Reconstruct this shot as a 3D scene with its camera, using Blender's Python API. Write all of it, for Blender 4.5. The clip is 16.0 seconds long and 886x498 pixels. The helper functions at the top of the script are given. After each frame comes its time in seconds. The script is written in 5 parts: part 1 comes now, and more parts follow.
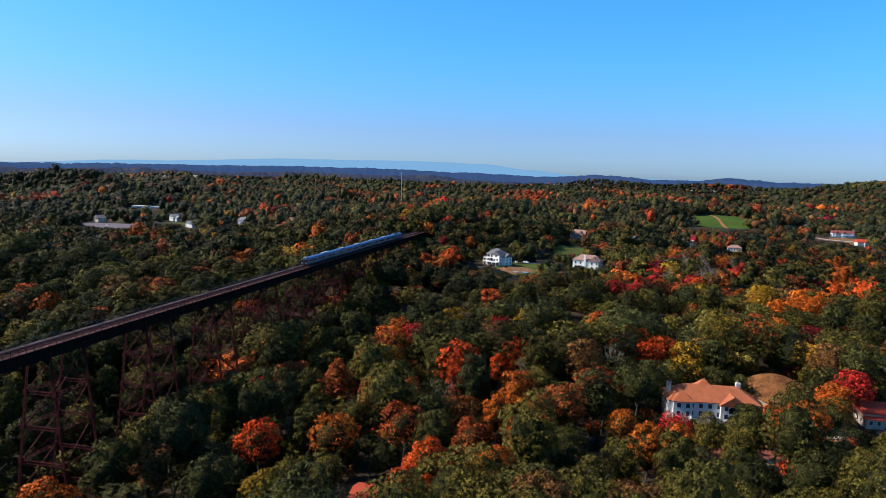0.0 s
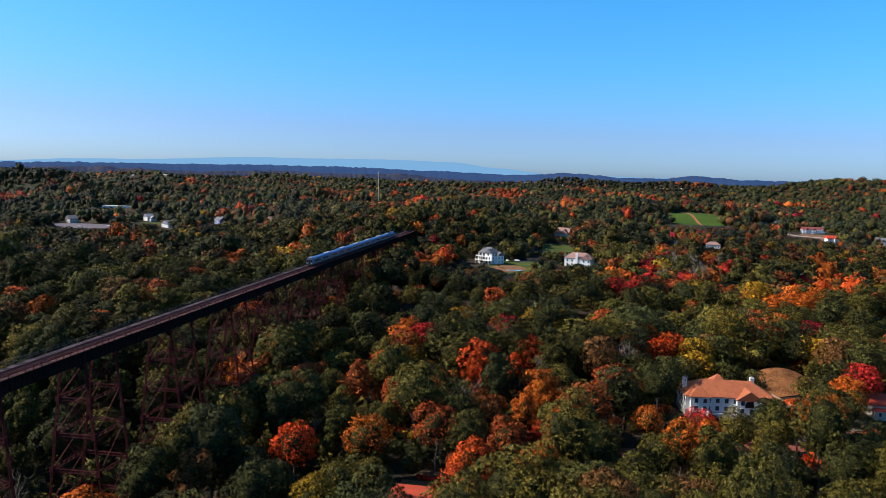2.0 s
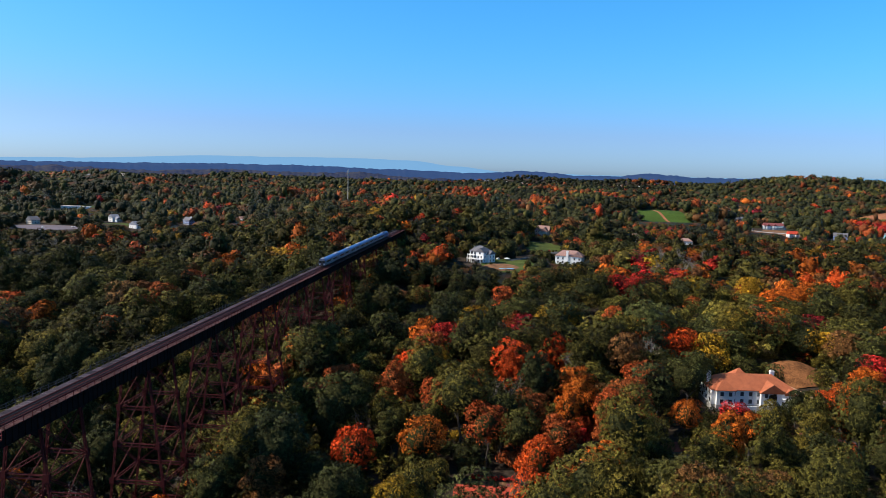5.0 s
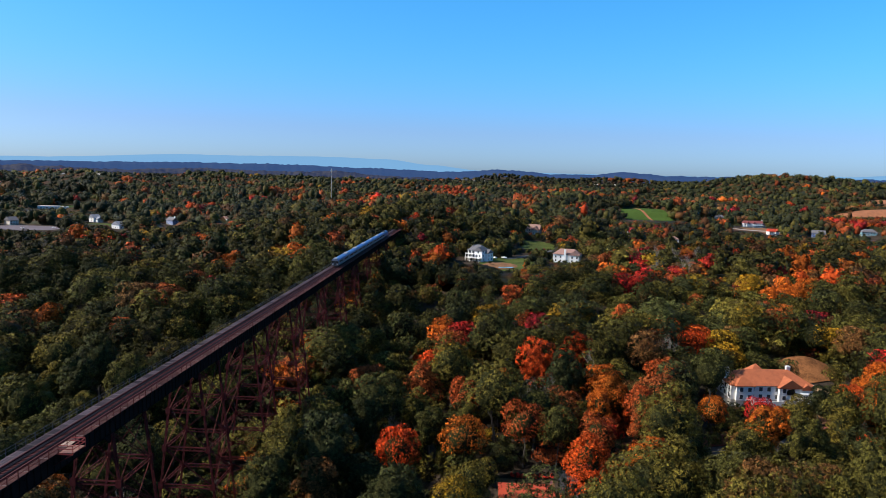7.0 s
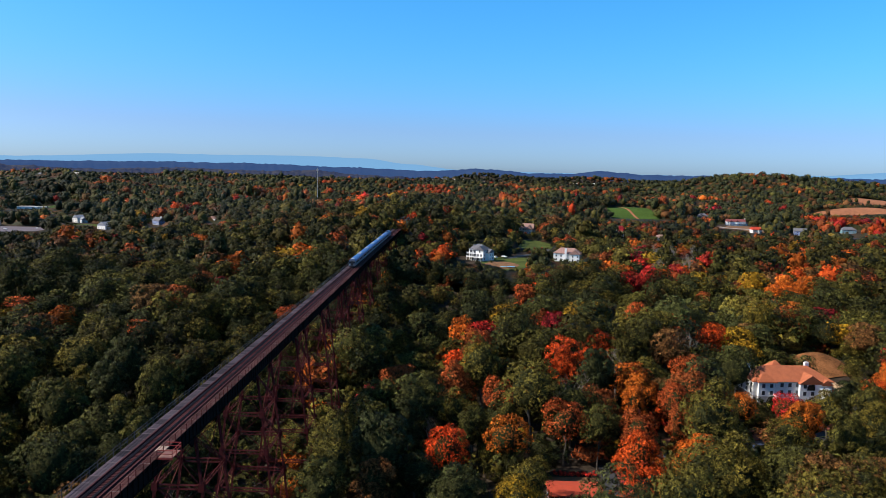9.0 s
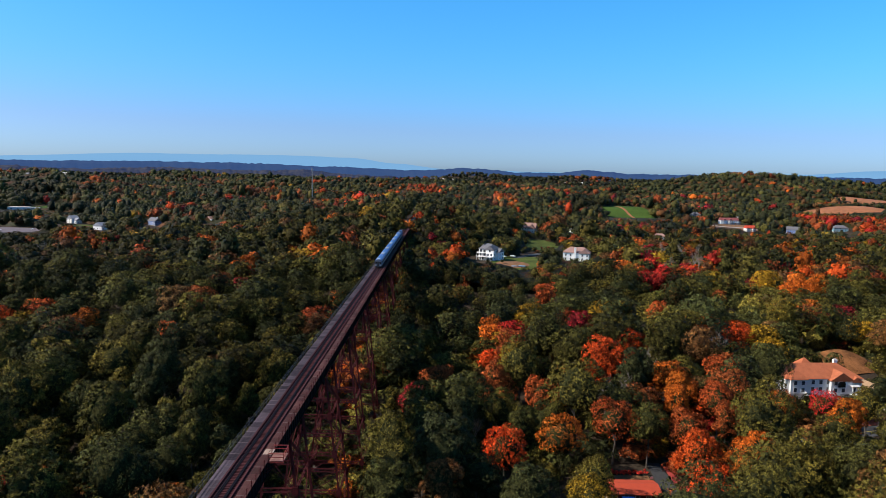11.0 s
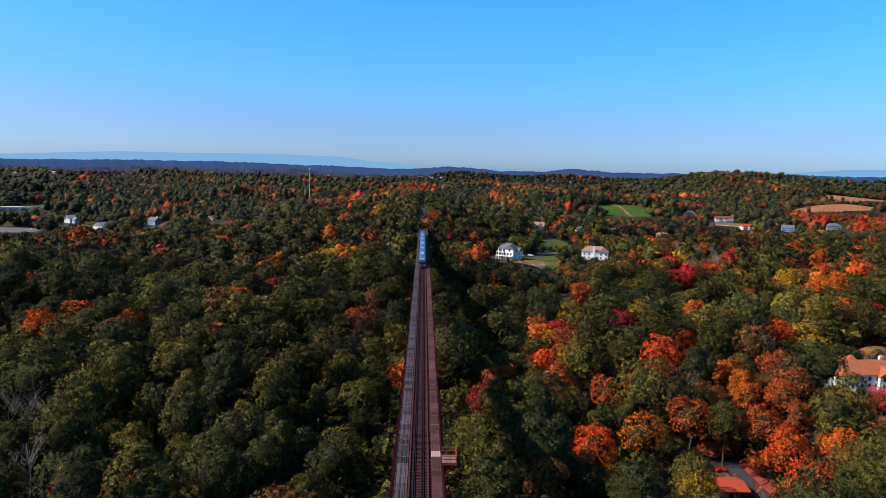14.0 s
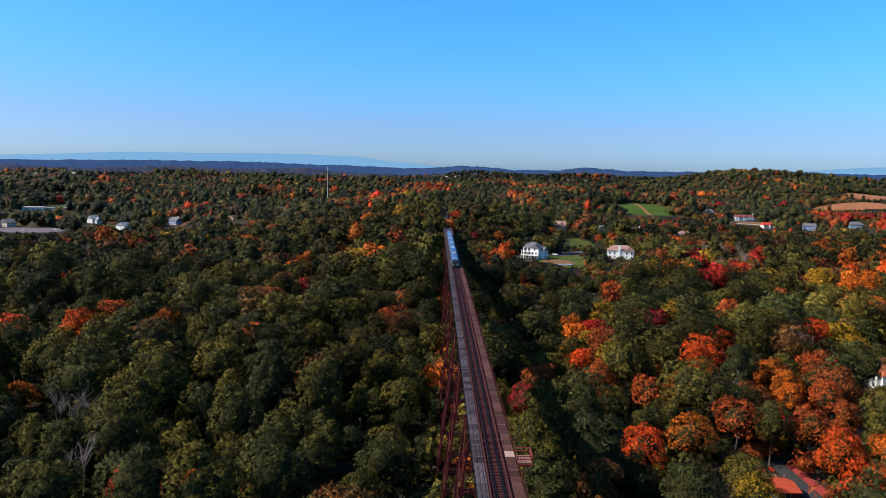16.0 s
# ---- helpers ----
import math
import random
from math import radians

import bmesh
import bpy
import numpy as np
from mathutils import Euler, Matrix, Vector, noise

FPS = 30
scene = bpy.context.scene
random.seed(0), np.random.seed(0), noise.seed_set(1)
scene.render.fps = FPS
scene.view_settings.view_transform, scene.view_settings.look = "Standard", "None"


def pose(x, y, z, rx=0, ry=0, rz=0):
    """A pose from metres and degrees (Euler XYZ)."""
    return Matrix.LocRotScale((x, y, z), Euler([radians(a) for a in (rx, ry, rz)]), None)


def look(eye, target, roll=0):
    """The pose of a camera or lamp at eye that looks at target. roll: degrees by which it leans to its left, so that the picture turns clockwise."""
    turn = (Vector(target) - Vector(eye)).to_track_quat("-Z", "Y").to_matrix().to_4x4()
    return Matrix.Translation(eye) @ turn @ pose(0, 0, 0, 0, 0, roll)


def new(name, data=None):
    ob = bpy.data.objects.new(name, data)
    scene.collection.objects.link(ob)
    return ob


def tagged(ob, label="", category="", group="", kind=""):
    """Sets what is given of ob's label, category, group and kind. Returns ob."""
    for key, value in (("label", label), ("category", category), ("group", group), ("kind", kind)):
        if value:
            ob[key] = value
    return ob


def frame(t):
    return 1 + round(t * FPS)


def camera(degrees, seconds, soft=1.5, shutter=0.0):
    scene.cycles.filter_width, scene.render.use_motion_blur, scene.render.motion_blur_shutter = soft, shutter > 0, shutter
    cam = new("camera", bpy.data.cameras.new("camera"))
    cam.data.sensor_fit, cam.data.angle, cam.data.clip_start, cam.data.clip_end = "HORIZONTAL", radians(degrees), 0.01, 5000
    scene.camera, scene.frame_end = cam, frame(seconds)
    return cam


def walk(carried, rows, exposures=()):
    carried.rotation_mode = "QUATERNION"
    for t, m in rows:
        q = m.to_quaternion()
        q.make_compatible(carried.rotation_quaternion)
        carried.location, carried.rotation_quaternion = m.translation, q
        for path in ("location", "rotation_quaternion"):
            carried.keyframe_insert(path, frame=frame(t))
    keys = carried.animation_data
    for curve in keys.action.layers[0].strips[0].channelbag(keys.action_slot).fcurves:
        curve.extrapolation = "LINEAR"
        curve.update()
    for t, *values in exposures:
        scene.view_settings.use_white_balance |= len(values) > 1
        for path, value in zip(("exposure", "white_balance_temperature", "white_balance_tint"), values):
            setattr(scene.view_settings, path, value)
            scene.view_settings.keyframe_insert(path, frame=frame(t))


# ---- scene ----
cam = camera(64.0, 16.0, soft=0.5)
PATH = [
    (0, (134.313, 8.538, 104.981), (133.906, 10.485, 104.777), 1.69),
    (0.5, (129.596, 7.627, 104.992), (129.217, 9.580, 104.787), 1.63),
    (1, (124.668, 6.997, 104.793), (124.315, 8.955, 104.589), 1.64),
    (1.5, (120.121, 6.209, 104.724), (119.787, 8.170, 104.519), 1.56),
    (2, (115.595, 5.411, 104.741), (115.280, 7.375, 104.535), 1.58),
    (2.5, (111.024, 4.730, 104.747), (110.727, 6.697, 104.542), 1.60),
    (3, (106.311, 4.015, 104.706), (106.032, 5.985, 104.500), 1.52),
    (3.5, (101.657, 2.930, 104.814), (101.403, 4.903, 104.608), 1.52),
    (6, (78.367, 0.659, 104.853), (78.219, 2.643, 104.644), 1.35),
    (6.5, (73.635, 0.116, 104.765), (73.506, 2.101, 104.556), 1.35),
    (7, (69.038, -0.730, 104.786), (68.926, 1.256, 104.576), 1.36),
    (7.5, (64.147, -1.433, 104.853), (64.055, 0.554, 104.644), 1.35),
    (8, (59.244, -1.866, 104.836), (59.168, 0.122, 104.626), 1.33),
    (8.5, (54.458, -2.248, 104.874), (54.399, -0.260, 104.664), 1.32),
    (9, (49.541, -2.312, 104.814), (49.498, -0.324, 104.603), 1.30),
    (11.5, (24.641, -2.846, 104.718), (24.654, -0.857, 104.505), 1.20),
    (12, (19.499, -2.808, 104.672), (19.523, -0.820, 104.458), 1.20),
    (12.5, (14.818, -2.785, 104.649), (14.850, -0.797, 104.435), 1.20),
    (13, (10.130, -2.585, 104.595), (10.171, -0.597, 104.380), 1.10),
    (13.5, (5.104, -2.719, 104.674), (5.154, -0.731, 104.460), 1.20),
    (14, (0.067, -3.137, 104.868), (0.124, -1.149, 104.653), 1.20),
    (14.5, (-4.016, -3.203, 104.922), (-3.960, -1.216, 104.705), 1.10),
    (15, (-6.877, -3.117, 104.902), (-6.826, -1.129, 104.685), 1.10),
    (15.5, (-8.793, -2.913, 104.789), (-8.757, -0.925, 104.572), 1.00),
    (16, (-9.766, -2.957, 104.832), (-9.743, -0.969, 104.614), 1.00),
]
walk(cam, [(t, look(eye, target, roll)) for t, eye, target, roll in PATH], [(0.0, 0.55), (16.0, 0.55)])

# ---- sky and sun ----
SUN_DIR = Vector((-0.765, -0.10, 0.63)).normalized()
elev = math.asin(SUN_DIR.z)
azim = math.atan2(SUN_DIR.x, SUN_DIR.y)
world = bpy.data.worlds.new("sky")
scene.world = world
world.use_nodes = True
wn, wl = world.node_tree.nodes, world.node_tree.links
sky = wn.new("ShaderNodeTexSky")
sky.sky_type = "NISHITA"
sky.sun_disc = False
sky.sun_elevation = elev
sky.sun_rotation = azim
sky.altitude = 100
sky.air_density = 0.7
sky.dust_density = 0.8
sky.ozone_density = 3.0
back = wn["Background"]
back.inputs["Strength"].default_value = 0.09
# clear autumn air: deeper blue aloft, a pale violet-grey veil where the sky is whitest, near the horizon
split = wn.new("ShaderNodeSeparateColor")
ratio = wn.new("ShaderNodeMath")
ratio.operation = "DIVIDE"
veil = wn.new("ShaderNodeMapRange")
veil.interpolation_type = "SMOOTHSTEP"
veil.inputs["From Min"].default_value, veil.inputs["From Max"].default_value = 0.31, 0.61
ease = wn.new("ShaderNodeMath")
ease.operation = "POWER"
ease.inputs[1].default_value = 0.5
tint = wn.new("ShaderNodeMix")
tint.data_type = "RGBA"
tint.inputs["A"].default_value, tint.inputs["B"].default_value = (0.44, 1.55, 1.99, 1), (0.72, 0.93, 1.27, 1)
clear_air = wn.new("ShaderNodeMix")
clear_air.data_type, clear_air.blend_type = "RGBA", "MULTIPLY"
clear_air.inputs["Factor"].default_value = 1.0
wl.new(sky.outputs["Color"], split.inputs["Color"])
wl.new(split.outputs["Red"], ratio.inputs[0])
wl.new(split.outputs["Blue"], ratio.inputs[1])
wl.new(ratio.outputs[0], veil.inputs["Value"])
wl.new(veil.outputs["Result"], ease.inputs[0])
wl.new(ease.outputs[0], tint.inputs["Factor"])
wl.new(sky.outputs["Color"], clear_air.inputs["A"])
wl.new(tint.outputs["Result"], clear_air.inputs["B"])
deep = wn.new("ShaderNodeMapRange")
deep.inputs["From Min"].default_value, deep.inputs["From Max"].default_value = 1.4, 3.6
deep.inputs["To Min"].default_value, deep.inputs["To Max"].default_value = 0.58, 1.0
zenith = wn.new("ShaderNodeMix")
zenith.data_type, zenith.blend_type = "RGBA", "MULTIPLY"
zenith.inputs["Factor"].default_value = 1.0
wl.new(split.outputs["Blue"], deep.inputs["Value"])
wl.new(clear_air.outputs["Result"], zenith.inputs["A"])
wl.new(deep.outputs["Result"], zenith.inputs["B"])
wl.new(zenith.outputs["Result"], back.inputs["Color"])

sun_data = bpy.data.lights.new("sun", "SUN")
sun_data.energy = 5.0
sun_data.angle = radians(0.5)
sun_data.color = (1.0, 0.92, 0.80)
sun = new("sun", sun_data)
sun.matrix_world = look((0, 0, 400), Vector((0, 0, 400)) - SUN_DIR)


# ---- materials ----
def nodes_of(name):
    m = bpy.data.materials.new(name)
    m.use_nodes = True
    return m, m.node_tree.nodes, m.node_tree.links, m.node_tree.nodes["Principled BSDF"]


def surface(name, color, rough=0.7, metal=0.0, vary=0.25, scale=1.5, fine=12.0, bump=0.0, island=0.0, per_object=0.0, spec=0.4):
    """A surface with stains at one scale, grain at a finer one, and a little relief."""
    m, n, l, bsdf = nodes_of(name)
    coord = n.new("ShaderNodeTexCoord")
    big = n.new("ShaderNodeTexNoise")
    big.inputs["Scale"].default_value, big.inputs["Detail"].default_value = scale, 5
    small = n.new("ShaderNodeTexNoise")
    small.inputs["Scale"].default_value, small.inputs["Detail"].default_value = fine, 3
    l.new(coord.outputs["Object"], big.inputs["Vector"])
    l.new(coord.outputs["Object"], small.inputs["Vector"])
    add = n.new("ShaderNodeMath")
    add.operation = "ADD"
    l.new(big.outputs["Fac"], add.inputs[0])
    l.new(small.outputs["Fac"], add.inputs[1])
    last = add.outputs[0]
    for amount, node, socket in ((island, "ShaderNodeNewGeometry", "Random Per Island"), (per_object, "ShaderNodeObjectInfo", "Random")):
        if amount:
            g = n.new(node)
            mul = n.new("ShaderNodeMath")
            mul.operation = "MULTIPLY_ADD"
            mul.inputs[1].default_value = amount
            l.new(g.outputs[socket], mul.inputs[0])
            l.new(last, mul.inputs[2])
            last = mul.outputs[0]
    ramp = n.new("ShaderNodeMapRange")
    top = 1.45 + island + per_object
    ramp.inputs["From Min"].default_value, ramp.inputs["From Max"].default_value = 0.55, top
    ramp.inputs["To Min"].default_value, ramp.inputs["To Max"].default_value = 1 - vary, 1 + vary
    l.new(last, ramp.inputs["Value"])
    mix = n.new("ShaderNodeMix")
    mix.data_type, mix.blend_type = "RGBA", "MULTIPLY"
    mix.inputs["Factor"].default_value = 1.0
    mix.inputs["A"].default_value = (*color, 1)
    l.new(ramp.outputs["Result"], mix.inputs["B"])
    l.new(mix.outputs["Result"], bsdf.inputs["Base Color"])
    bsdf.inputs["Roughness"].default_value, bsdf.inputs["Metallic"].default_value = rough, metal
    bsdf.inputs["Specular IOR Level"].default_value = spec
    if bump:
        b = n.new("ShaderNodeBump")
        b.inputs["Strength"].default_value, b.inputs["Distance"].default_value = 0.6, bump
        l.new(add.outputs[0], b.inputs["Height"])
        l.new(b.outputs["Normal"], bsdf.inputs["Normal"])
    return m


def leaf_material(name, color, other, by_tree=True, gaps=5.6, gloss=0.06, contrast=1.0):
    """Leaves of one kind of tree: a colour for each tree between two, lighter and darker sprays."""
    m, n, l, bsdf = nodes_of(name)
    if by_tree:
        info = n.new("ShaderNodeObjectInfo")
        mix = n.new("ShaderNodeMix")
        mix.data_type = "RGBA"
        mix.inputs["A"].default_value, mix.inputs["B"].default_value = (*color, 1), (*other, 1)
        l.new(info.outputs["Random"], mix.inputs["Factor"])
        base = mix.outputs["Result"]
    else:
        att = n.new("ShaderNodeAttribute")
        att.attribute_name = "leaf"
        base = att.outputs["Color"]
    geo = n.new("ShaderNodeNewGeometry")
    ramp = n.new("ShaderNodeMapRange")
    ramp.inputs["To Min"].default_value, ramp.inputs["To Max"].default_value = 1 - 0.75 * contrast, 1 + contrast
    l.new(geo.outputs["Random Per Island"], ramp.inputs["Value"])
    mul = n.new("ShaderNodeMix")
    mul.data_type, mul.blend_type = "RGBA", "MULTIPLY"
    mul.inputs["Factor"].default_value = 1.0
    l.new(base, mul.inputs["A"])
    l.new(ramp.outputs["Result"], mul.inputs["B"])
    # leafy mottling and relief, in metres of the place
    speck = n.new("ShaderNodeTexNoise")
    speck.inputs["Scale"].default_value, speck.inputs["Detail"].default_value = (3.6 if by_tree else 1.7), 5
    l.new(geo.outputs["Position"], speck.inputs["Vector"])
    fleck = n.new("ShaderNodeMapRange")
    fleck.inputs["From Min"].default_value, fleck.inputs["From Max"].default_value = 0.36, 0.64
    fleck.inputs["To Min"].default_value, fleck.inputs["To Max"].default_value = 1 - 0.8 * contrast, 1 + contrast
    l.new(speck.outputs["Fac"], fleck.inputs["Value"])
    mul2 = n.new("ShaderNodeMix")
    mul2.data_type, mul2.blend_type = "RGBA", "MULTIPLY"
    mul2.inputs["Factor"].default_value = 1.0
    l.new(mul.outputs["Result"], mul2.inputs["A"])
    l.new(fleck.outputs["Result"], mul2.inputs["B"])
    relief = n.new("ShaderNodeBump")
    relief.inputs["Strength"].default_value, relief.inputs["Distance"].default_value = 1.0, 0.4 if by_tree else 0.8
    l.new(speck.outputs["Fac"], relief.inputs["Height"])
    l.new(relief.outputs["Normal"], bsdf.inputs["Normal"])
    l.new(mul2.outputs["Result"], bsdf.inputs["Base Color"])
    bsdf.inputs["Roughness"].default_value = 0.62
    bsdf.inputs["Specular IOR Level"].default_value = gloss
    if gaps:
        # gaps between the leaves of a spray
        cells = n.new("ShaderNodeTexVoronoi")
        cells.inputs["Scale"].default_value = gaps
        l.new(geo.outputs["Position"], cells.inputs["Vector"])
        gap = n.new("ShaderNodeMath")
        gap.operation = "LESS_THAN"
        gap.inputs[1].default_value = 0.57
        l.new(cells.outputs["Distance"], gap.inputs[0])
        l.new(gap.outputs[0], bsdf.inputs["Alpha"])
    return m


LEAVES = {
    "green": ((0.039, 0.039, 0.010), (0.060, 0.052, 0.010)),
    "dark": ((0.025, 0.028, 0.010), (0.037, 0.038, 0.010)),
    "olive": ((0.088, 0.067, 0.011), (0.066, 0.057, 0.011)),
    "yellow": ((0.240, 0.125, 0.0085), (0.160, 0.098, 0.0085)),
    "orange": ((0.380, 0.078, 0.0085), (0.290, 0.074, 0.0085)),
    "flame": ((0.420, 0.044, 0.008), (0.340, 0.050, 0.007)),
    "red": ((0.370, 0.018, 0.016), (0.380, 0.028, 0.014)),
    "crimson": ((0.180, 0.011, 0.015), (0.220, 0.017, 0.018)),
    "rust": ((0.275, 0.050, 0.012), (0.190, 0.050, 0.013)),
    "brown": ((0.125, 0.048, 0.015), (0.098, 0.050, 0.015)),
}
leaf_mats = {k: leaf_material("leaves_" + k, *v) for k, v in LEAVES.items()}
wood_leaf = leaf_material("leaves_of_the_woods", (0, 0, 0), (0, 0, 0), by_tree=False, gaps=0, gloss=0.12, contrast=0.5)
middle_leaf = leaf_material("leaves_of_the_middle_woods", (0, 0, 0), (0, 0, 0), by_tree=False, gaps=0, gloss=0.08, contrast=0.7)
nearer_leaf = leaf_material("leaves_of_the_nearer_woods", (0, 0, 0), (0, 0, 0), by_tree=False, gaps=3.4)
# dark core colour stands in for the shade inside a crown
crown_core_shade = surface("shaded_crown_core", (0.030, 0.030, 0.011), 0.95, vary=0.9, scale=1.4, fine=4, bump=0.5, spec=0.02)
bark = surface("bark", (0.09, 0.075, 0.06), 0.9, vary=0.4, scale=2, fine=20, bump=0.02)
pale_bark = surface("pale_bark", (0.20, 0.165, 0.14), 0.85, vary=0.4, scale=2, fine=20)
soil = surface("woodland_floor", (0.040, 0.029, 0.020), 0.95, vary=0.8, scale=0.07, fine=1.2, bump=0.1, spec=0.1)
grass_mat = surface("lawn_grass", (0.056, 0.072, 0.016), 0.95, vary=0.65, scale=0.09, fine=1.2, bump=0.05, spec=0.1)
dry_grass = surface("dry_grass", (0.17, 0.078, 0.030), 0.9, vary=0.7, scale=0.25, fine=2.2, bump=0.12)
field_green = surface("field_grass", (0.042, 0.074, 0.013), 0.95, vary=0.4, scale=0.03, fine=0.3, spec=0.1)
field_brown = surface("ploughed_field", (0.26, 0.095, 0.038), 0.95, vary=0.5, scale=0.02, fine=0.25)
asphalt = surface("asphalt", (0.055, 0.055, 0.058), 0.85, vary=0.25, scale=0.3, fine=8)
concrete = surface("concrete", (0.36, 0.34, 0.31), 0.9, vary=0.25, scale=0.4, fine=6)
pier_stone = surface("dark_pier_concrete", (0.06, 0.048, 0.04), 0.9, vary=0.4, scale=0.5, fine=5)
batten_wood = surface("pale_battens", (0.15, 0.11, 0.105), 0.85, vary=0.5, scale=1, fine=7, per_object=0.6)
rail_grey = surface("grey_railing_steel", (0.030, 0.030, 0.036), 0.6, vary=0.3, scale=1, fine=8)
red_steel = surface("red_oxide_steel", (0.064, 0.0100, 0.0095), 0.75, metal=0.0, vary=0.5, scale=0.6, fine=5, spec=0.12)
dark_steel = surface("dark_girder_steel", (0.011, 0.0075, 0.007), 0.9, vary=0.45, scale=0.5, fine=4, spec=0.04)
rail_steel = surface("rail_steel", (0.013, 0.010, 0.014), 0.8, metal=0.0, vary=0.3, scale=1, fine=8, spec=0.08)
tie_wood = surface("creosoted_ties", (0.060, 0.017, 0.018), 0.9, vary=0.6, scale=0.8, fine=6, island=0.9, spec=0.15)
grating = surface("grey_walkway_boards", (0.062, 0.046, 0.051), 0.75, vary=1.0, scale=1.6, fine=8, per_object=1.0, spec=0.08)
plank_red = surface("red_brown_walkway_boards", (0.076, 0.032, 0.027), 0.8, vary=0.8, scale=0.7, fine=6, per_object=0.8, spec=0.10)
plank_pale = surface("new_pale_boards", (0.36, 0.25, 0.19), 0.85, vary=0.2, scale=1, fine=8)
stainless = surface("stainless_steel_side", (0.135, 0.14, 0.165), 0.48, metal=0.3, vary=0.12, scale=0.3, fine=3)
# the sky's reflection is painted into this roof's blue base colour
sky_tinted_roof = surface("sky_tinted_roof", (0.036, 0.086, 0.235), 0.42, metal=0.1, vary=0.2, scale=0.3, fine=3)
roof_unit = surface("roof_equipment", (0.36, 0.37, 0.40), 0.5, vary=0.15, scale=1, fine=5)
house_glass = surface("house_window_glass", (0.050, 0.056, 0.068), 0.12, vary=0.5, scale=0.4, spec=0.6)
dark_glass = surface("dark_window_glass", (0.012, 0.014, 0.018), 0.12, vary=0.1, spec=0.6)
black_paint = surface("black_underframe", (0.014, 0.014, 0.015), 0.7, vary=0.3)
blue_paint = surface("blue_locomotive_paint", (0.028, 0.055, 0.16), 0.4, vary=0.15)
white_paint = surface("white_siding", (0.72, 0.71, 0.69), 0.7, vary=0.08, scale=0.5, fine=5)
cream_paint = surface("cream_siding", (0.60, 0.52, 0.44), 0.7, vary=0.1, scale=0.5, fine=5)
tan_paint = surface("tan_siding", (0.46, 0.33, 0.26), 0.7, vary=0.12, scale=0.5, fine=5)
blue_siding = surface("blue_siding", (0.16, 0.22, 0.42), 0.7, vary=0.1, scale=0.5, fine=5)
lamp_glass = surface("lamp_glass", (0.8, 0.78, 0.7), 0.2, vary=0.05)
shingle = {
    "terracotta": surface("terracotta_shingles", (0.33, 0.092, 0.036), 0.85, vary=0.35, scale=0.5, fine=6, bump=0.03),
    "grey": surface("grey_shingles", (0.115, 0.110, 0.120), 0.85, vary=0.25, scale=0.8, fine=6, bump=0.03),
    "brown": surface("brown_shingles", (0.27, 0.155, 0.125), 0.85, vary=0.2, scale=0.8, fine=6, bump=0.03),
    "rust_red": surface("rust_red_shingles", (0.36, 0.046, 0.017), 0.8, vary=0.2, scale=0.8, fine=6, bump=0.02),
    "red": surface("red_shingles", (0.48, 0.050, 0.022), 0.8, vary=0.2, scale=0.8, fine=6, bump=0.03),
    "dark_red": surface("dark_red_shingles", (0.20, 0.055, 0.050), 0.8, vary=0.2, scale=0.8, fine=6, bump=0.03),
    # grey shingles lightened and tinted blue to paint in reflected sky
    "sky_tinted": surface("sky_tinted_shingles", (0.20, 0.205, 0.235), 0.75, vary=0.25, scale=0.8, fine=6, bump=0.03),
    "pale": surface("pale_flat_roof", (0.55, 0.50, 0.46), 0.8, vary=0.15, scale=0.2, fine=2),
}
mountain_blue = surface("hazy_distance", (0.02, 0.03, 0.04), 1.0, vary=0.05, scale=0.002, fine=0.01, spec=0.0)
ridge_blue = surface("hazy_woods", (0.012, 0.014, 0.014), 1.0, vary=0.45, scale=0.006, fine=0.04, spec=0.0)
hazed_ridge_woods = surface("hazed_ridge_woods", (0.030, 0.025, 0.014), 1.0, vary=0.9, scale=0.012, fine=0.06, bump=4, spec=0.0)
# distance haze painted on: the far ridges give off a faint blue glow
for m, glow in ((mountain_blue, (0.120, 0.265, 0.450)), (ridge_blue, (0.018, 0.046, 0.135)), (hazed_ridge_woods, (0.007, 0.018, 0.062))):
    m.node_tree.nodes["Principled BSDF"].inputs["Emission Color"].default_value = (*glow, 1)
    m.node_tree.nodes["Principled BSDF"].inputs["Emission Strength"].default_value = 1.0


# ---- mesh helpers ----
def mesh_from(name, verts, faces, material, smooth=False):
    me = bpy.data.meshes.new(name)
    me.from_pydata([tuple(v) for v in verts], [], [tuple(f) for f in faces])
    for m in (material if isinstance(material, (list, tuple)) else [material]):
        me.materials.append(m)
    if smooth:
        me.polygons.foreach_set("use_smooth", [True] * len(me.polygons))
    me.update()
    return me


BOX_FACES = ((0, 1, 3, 2), (4, 6, 7, 5), (0, 4, 5, 1), (2, 3, 7, 6), (0, 2, 6, 4), (1, 5, 7, 3))


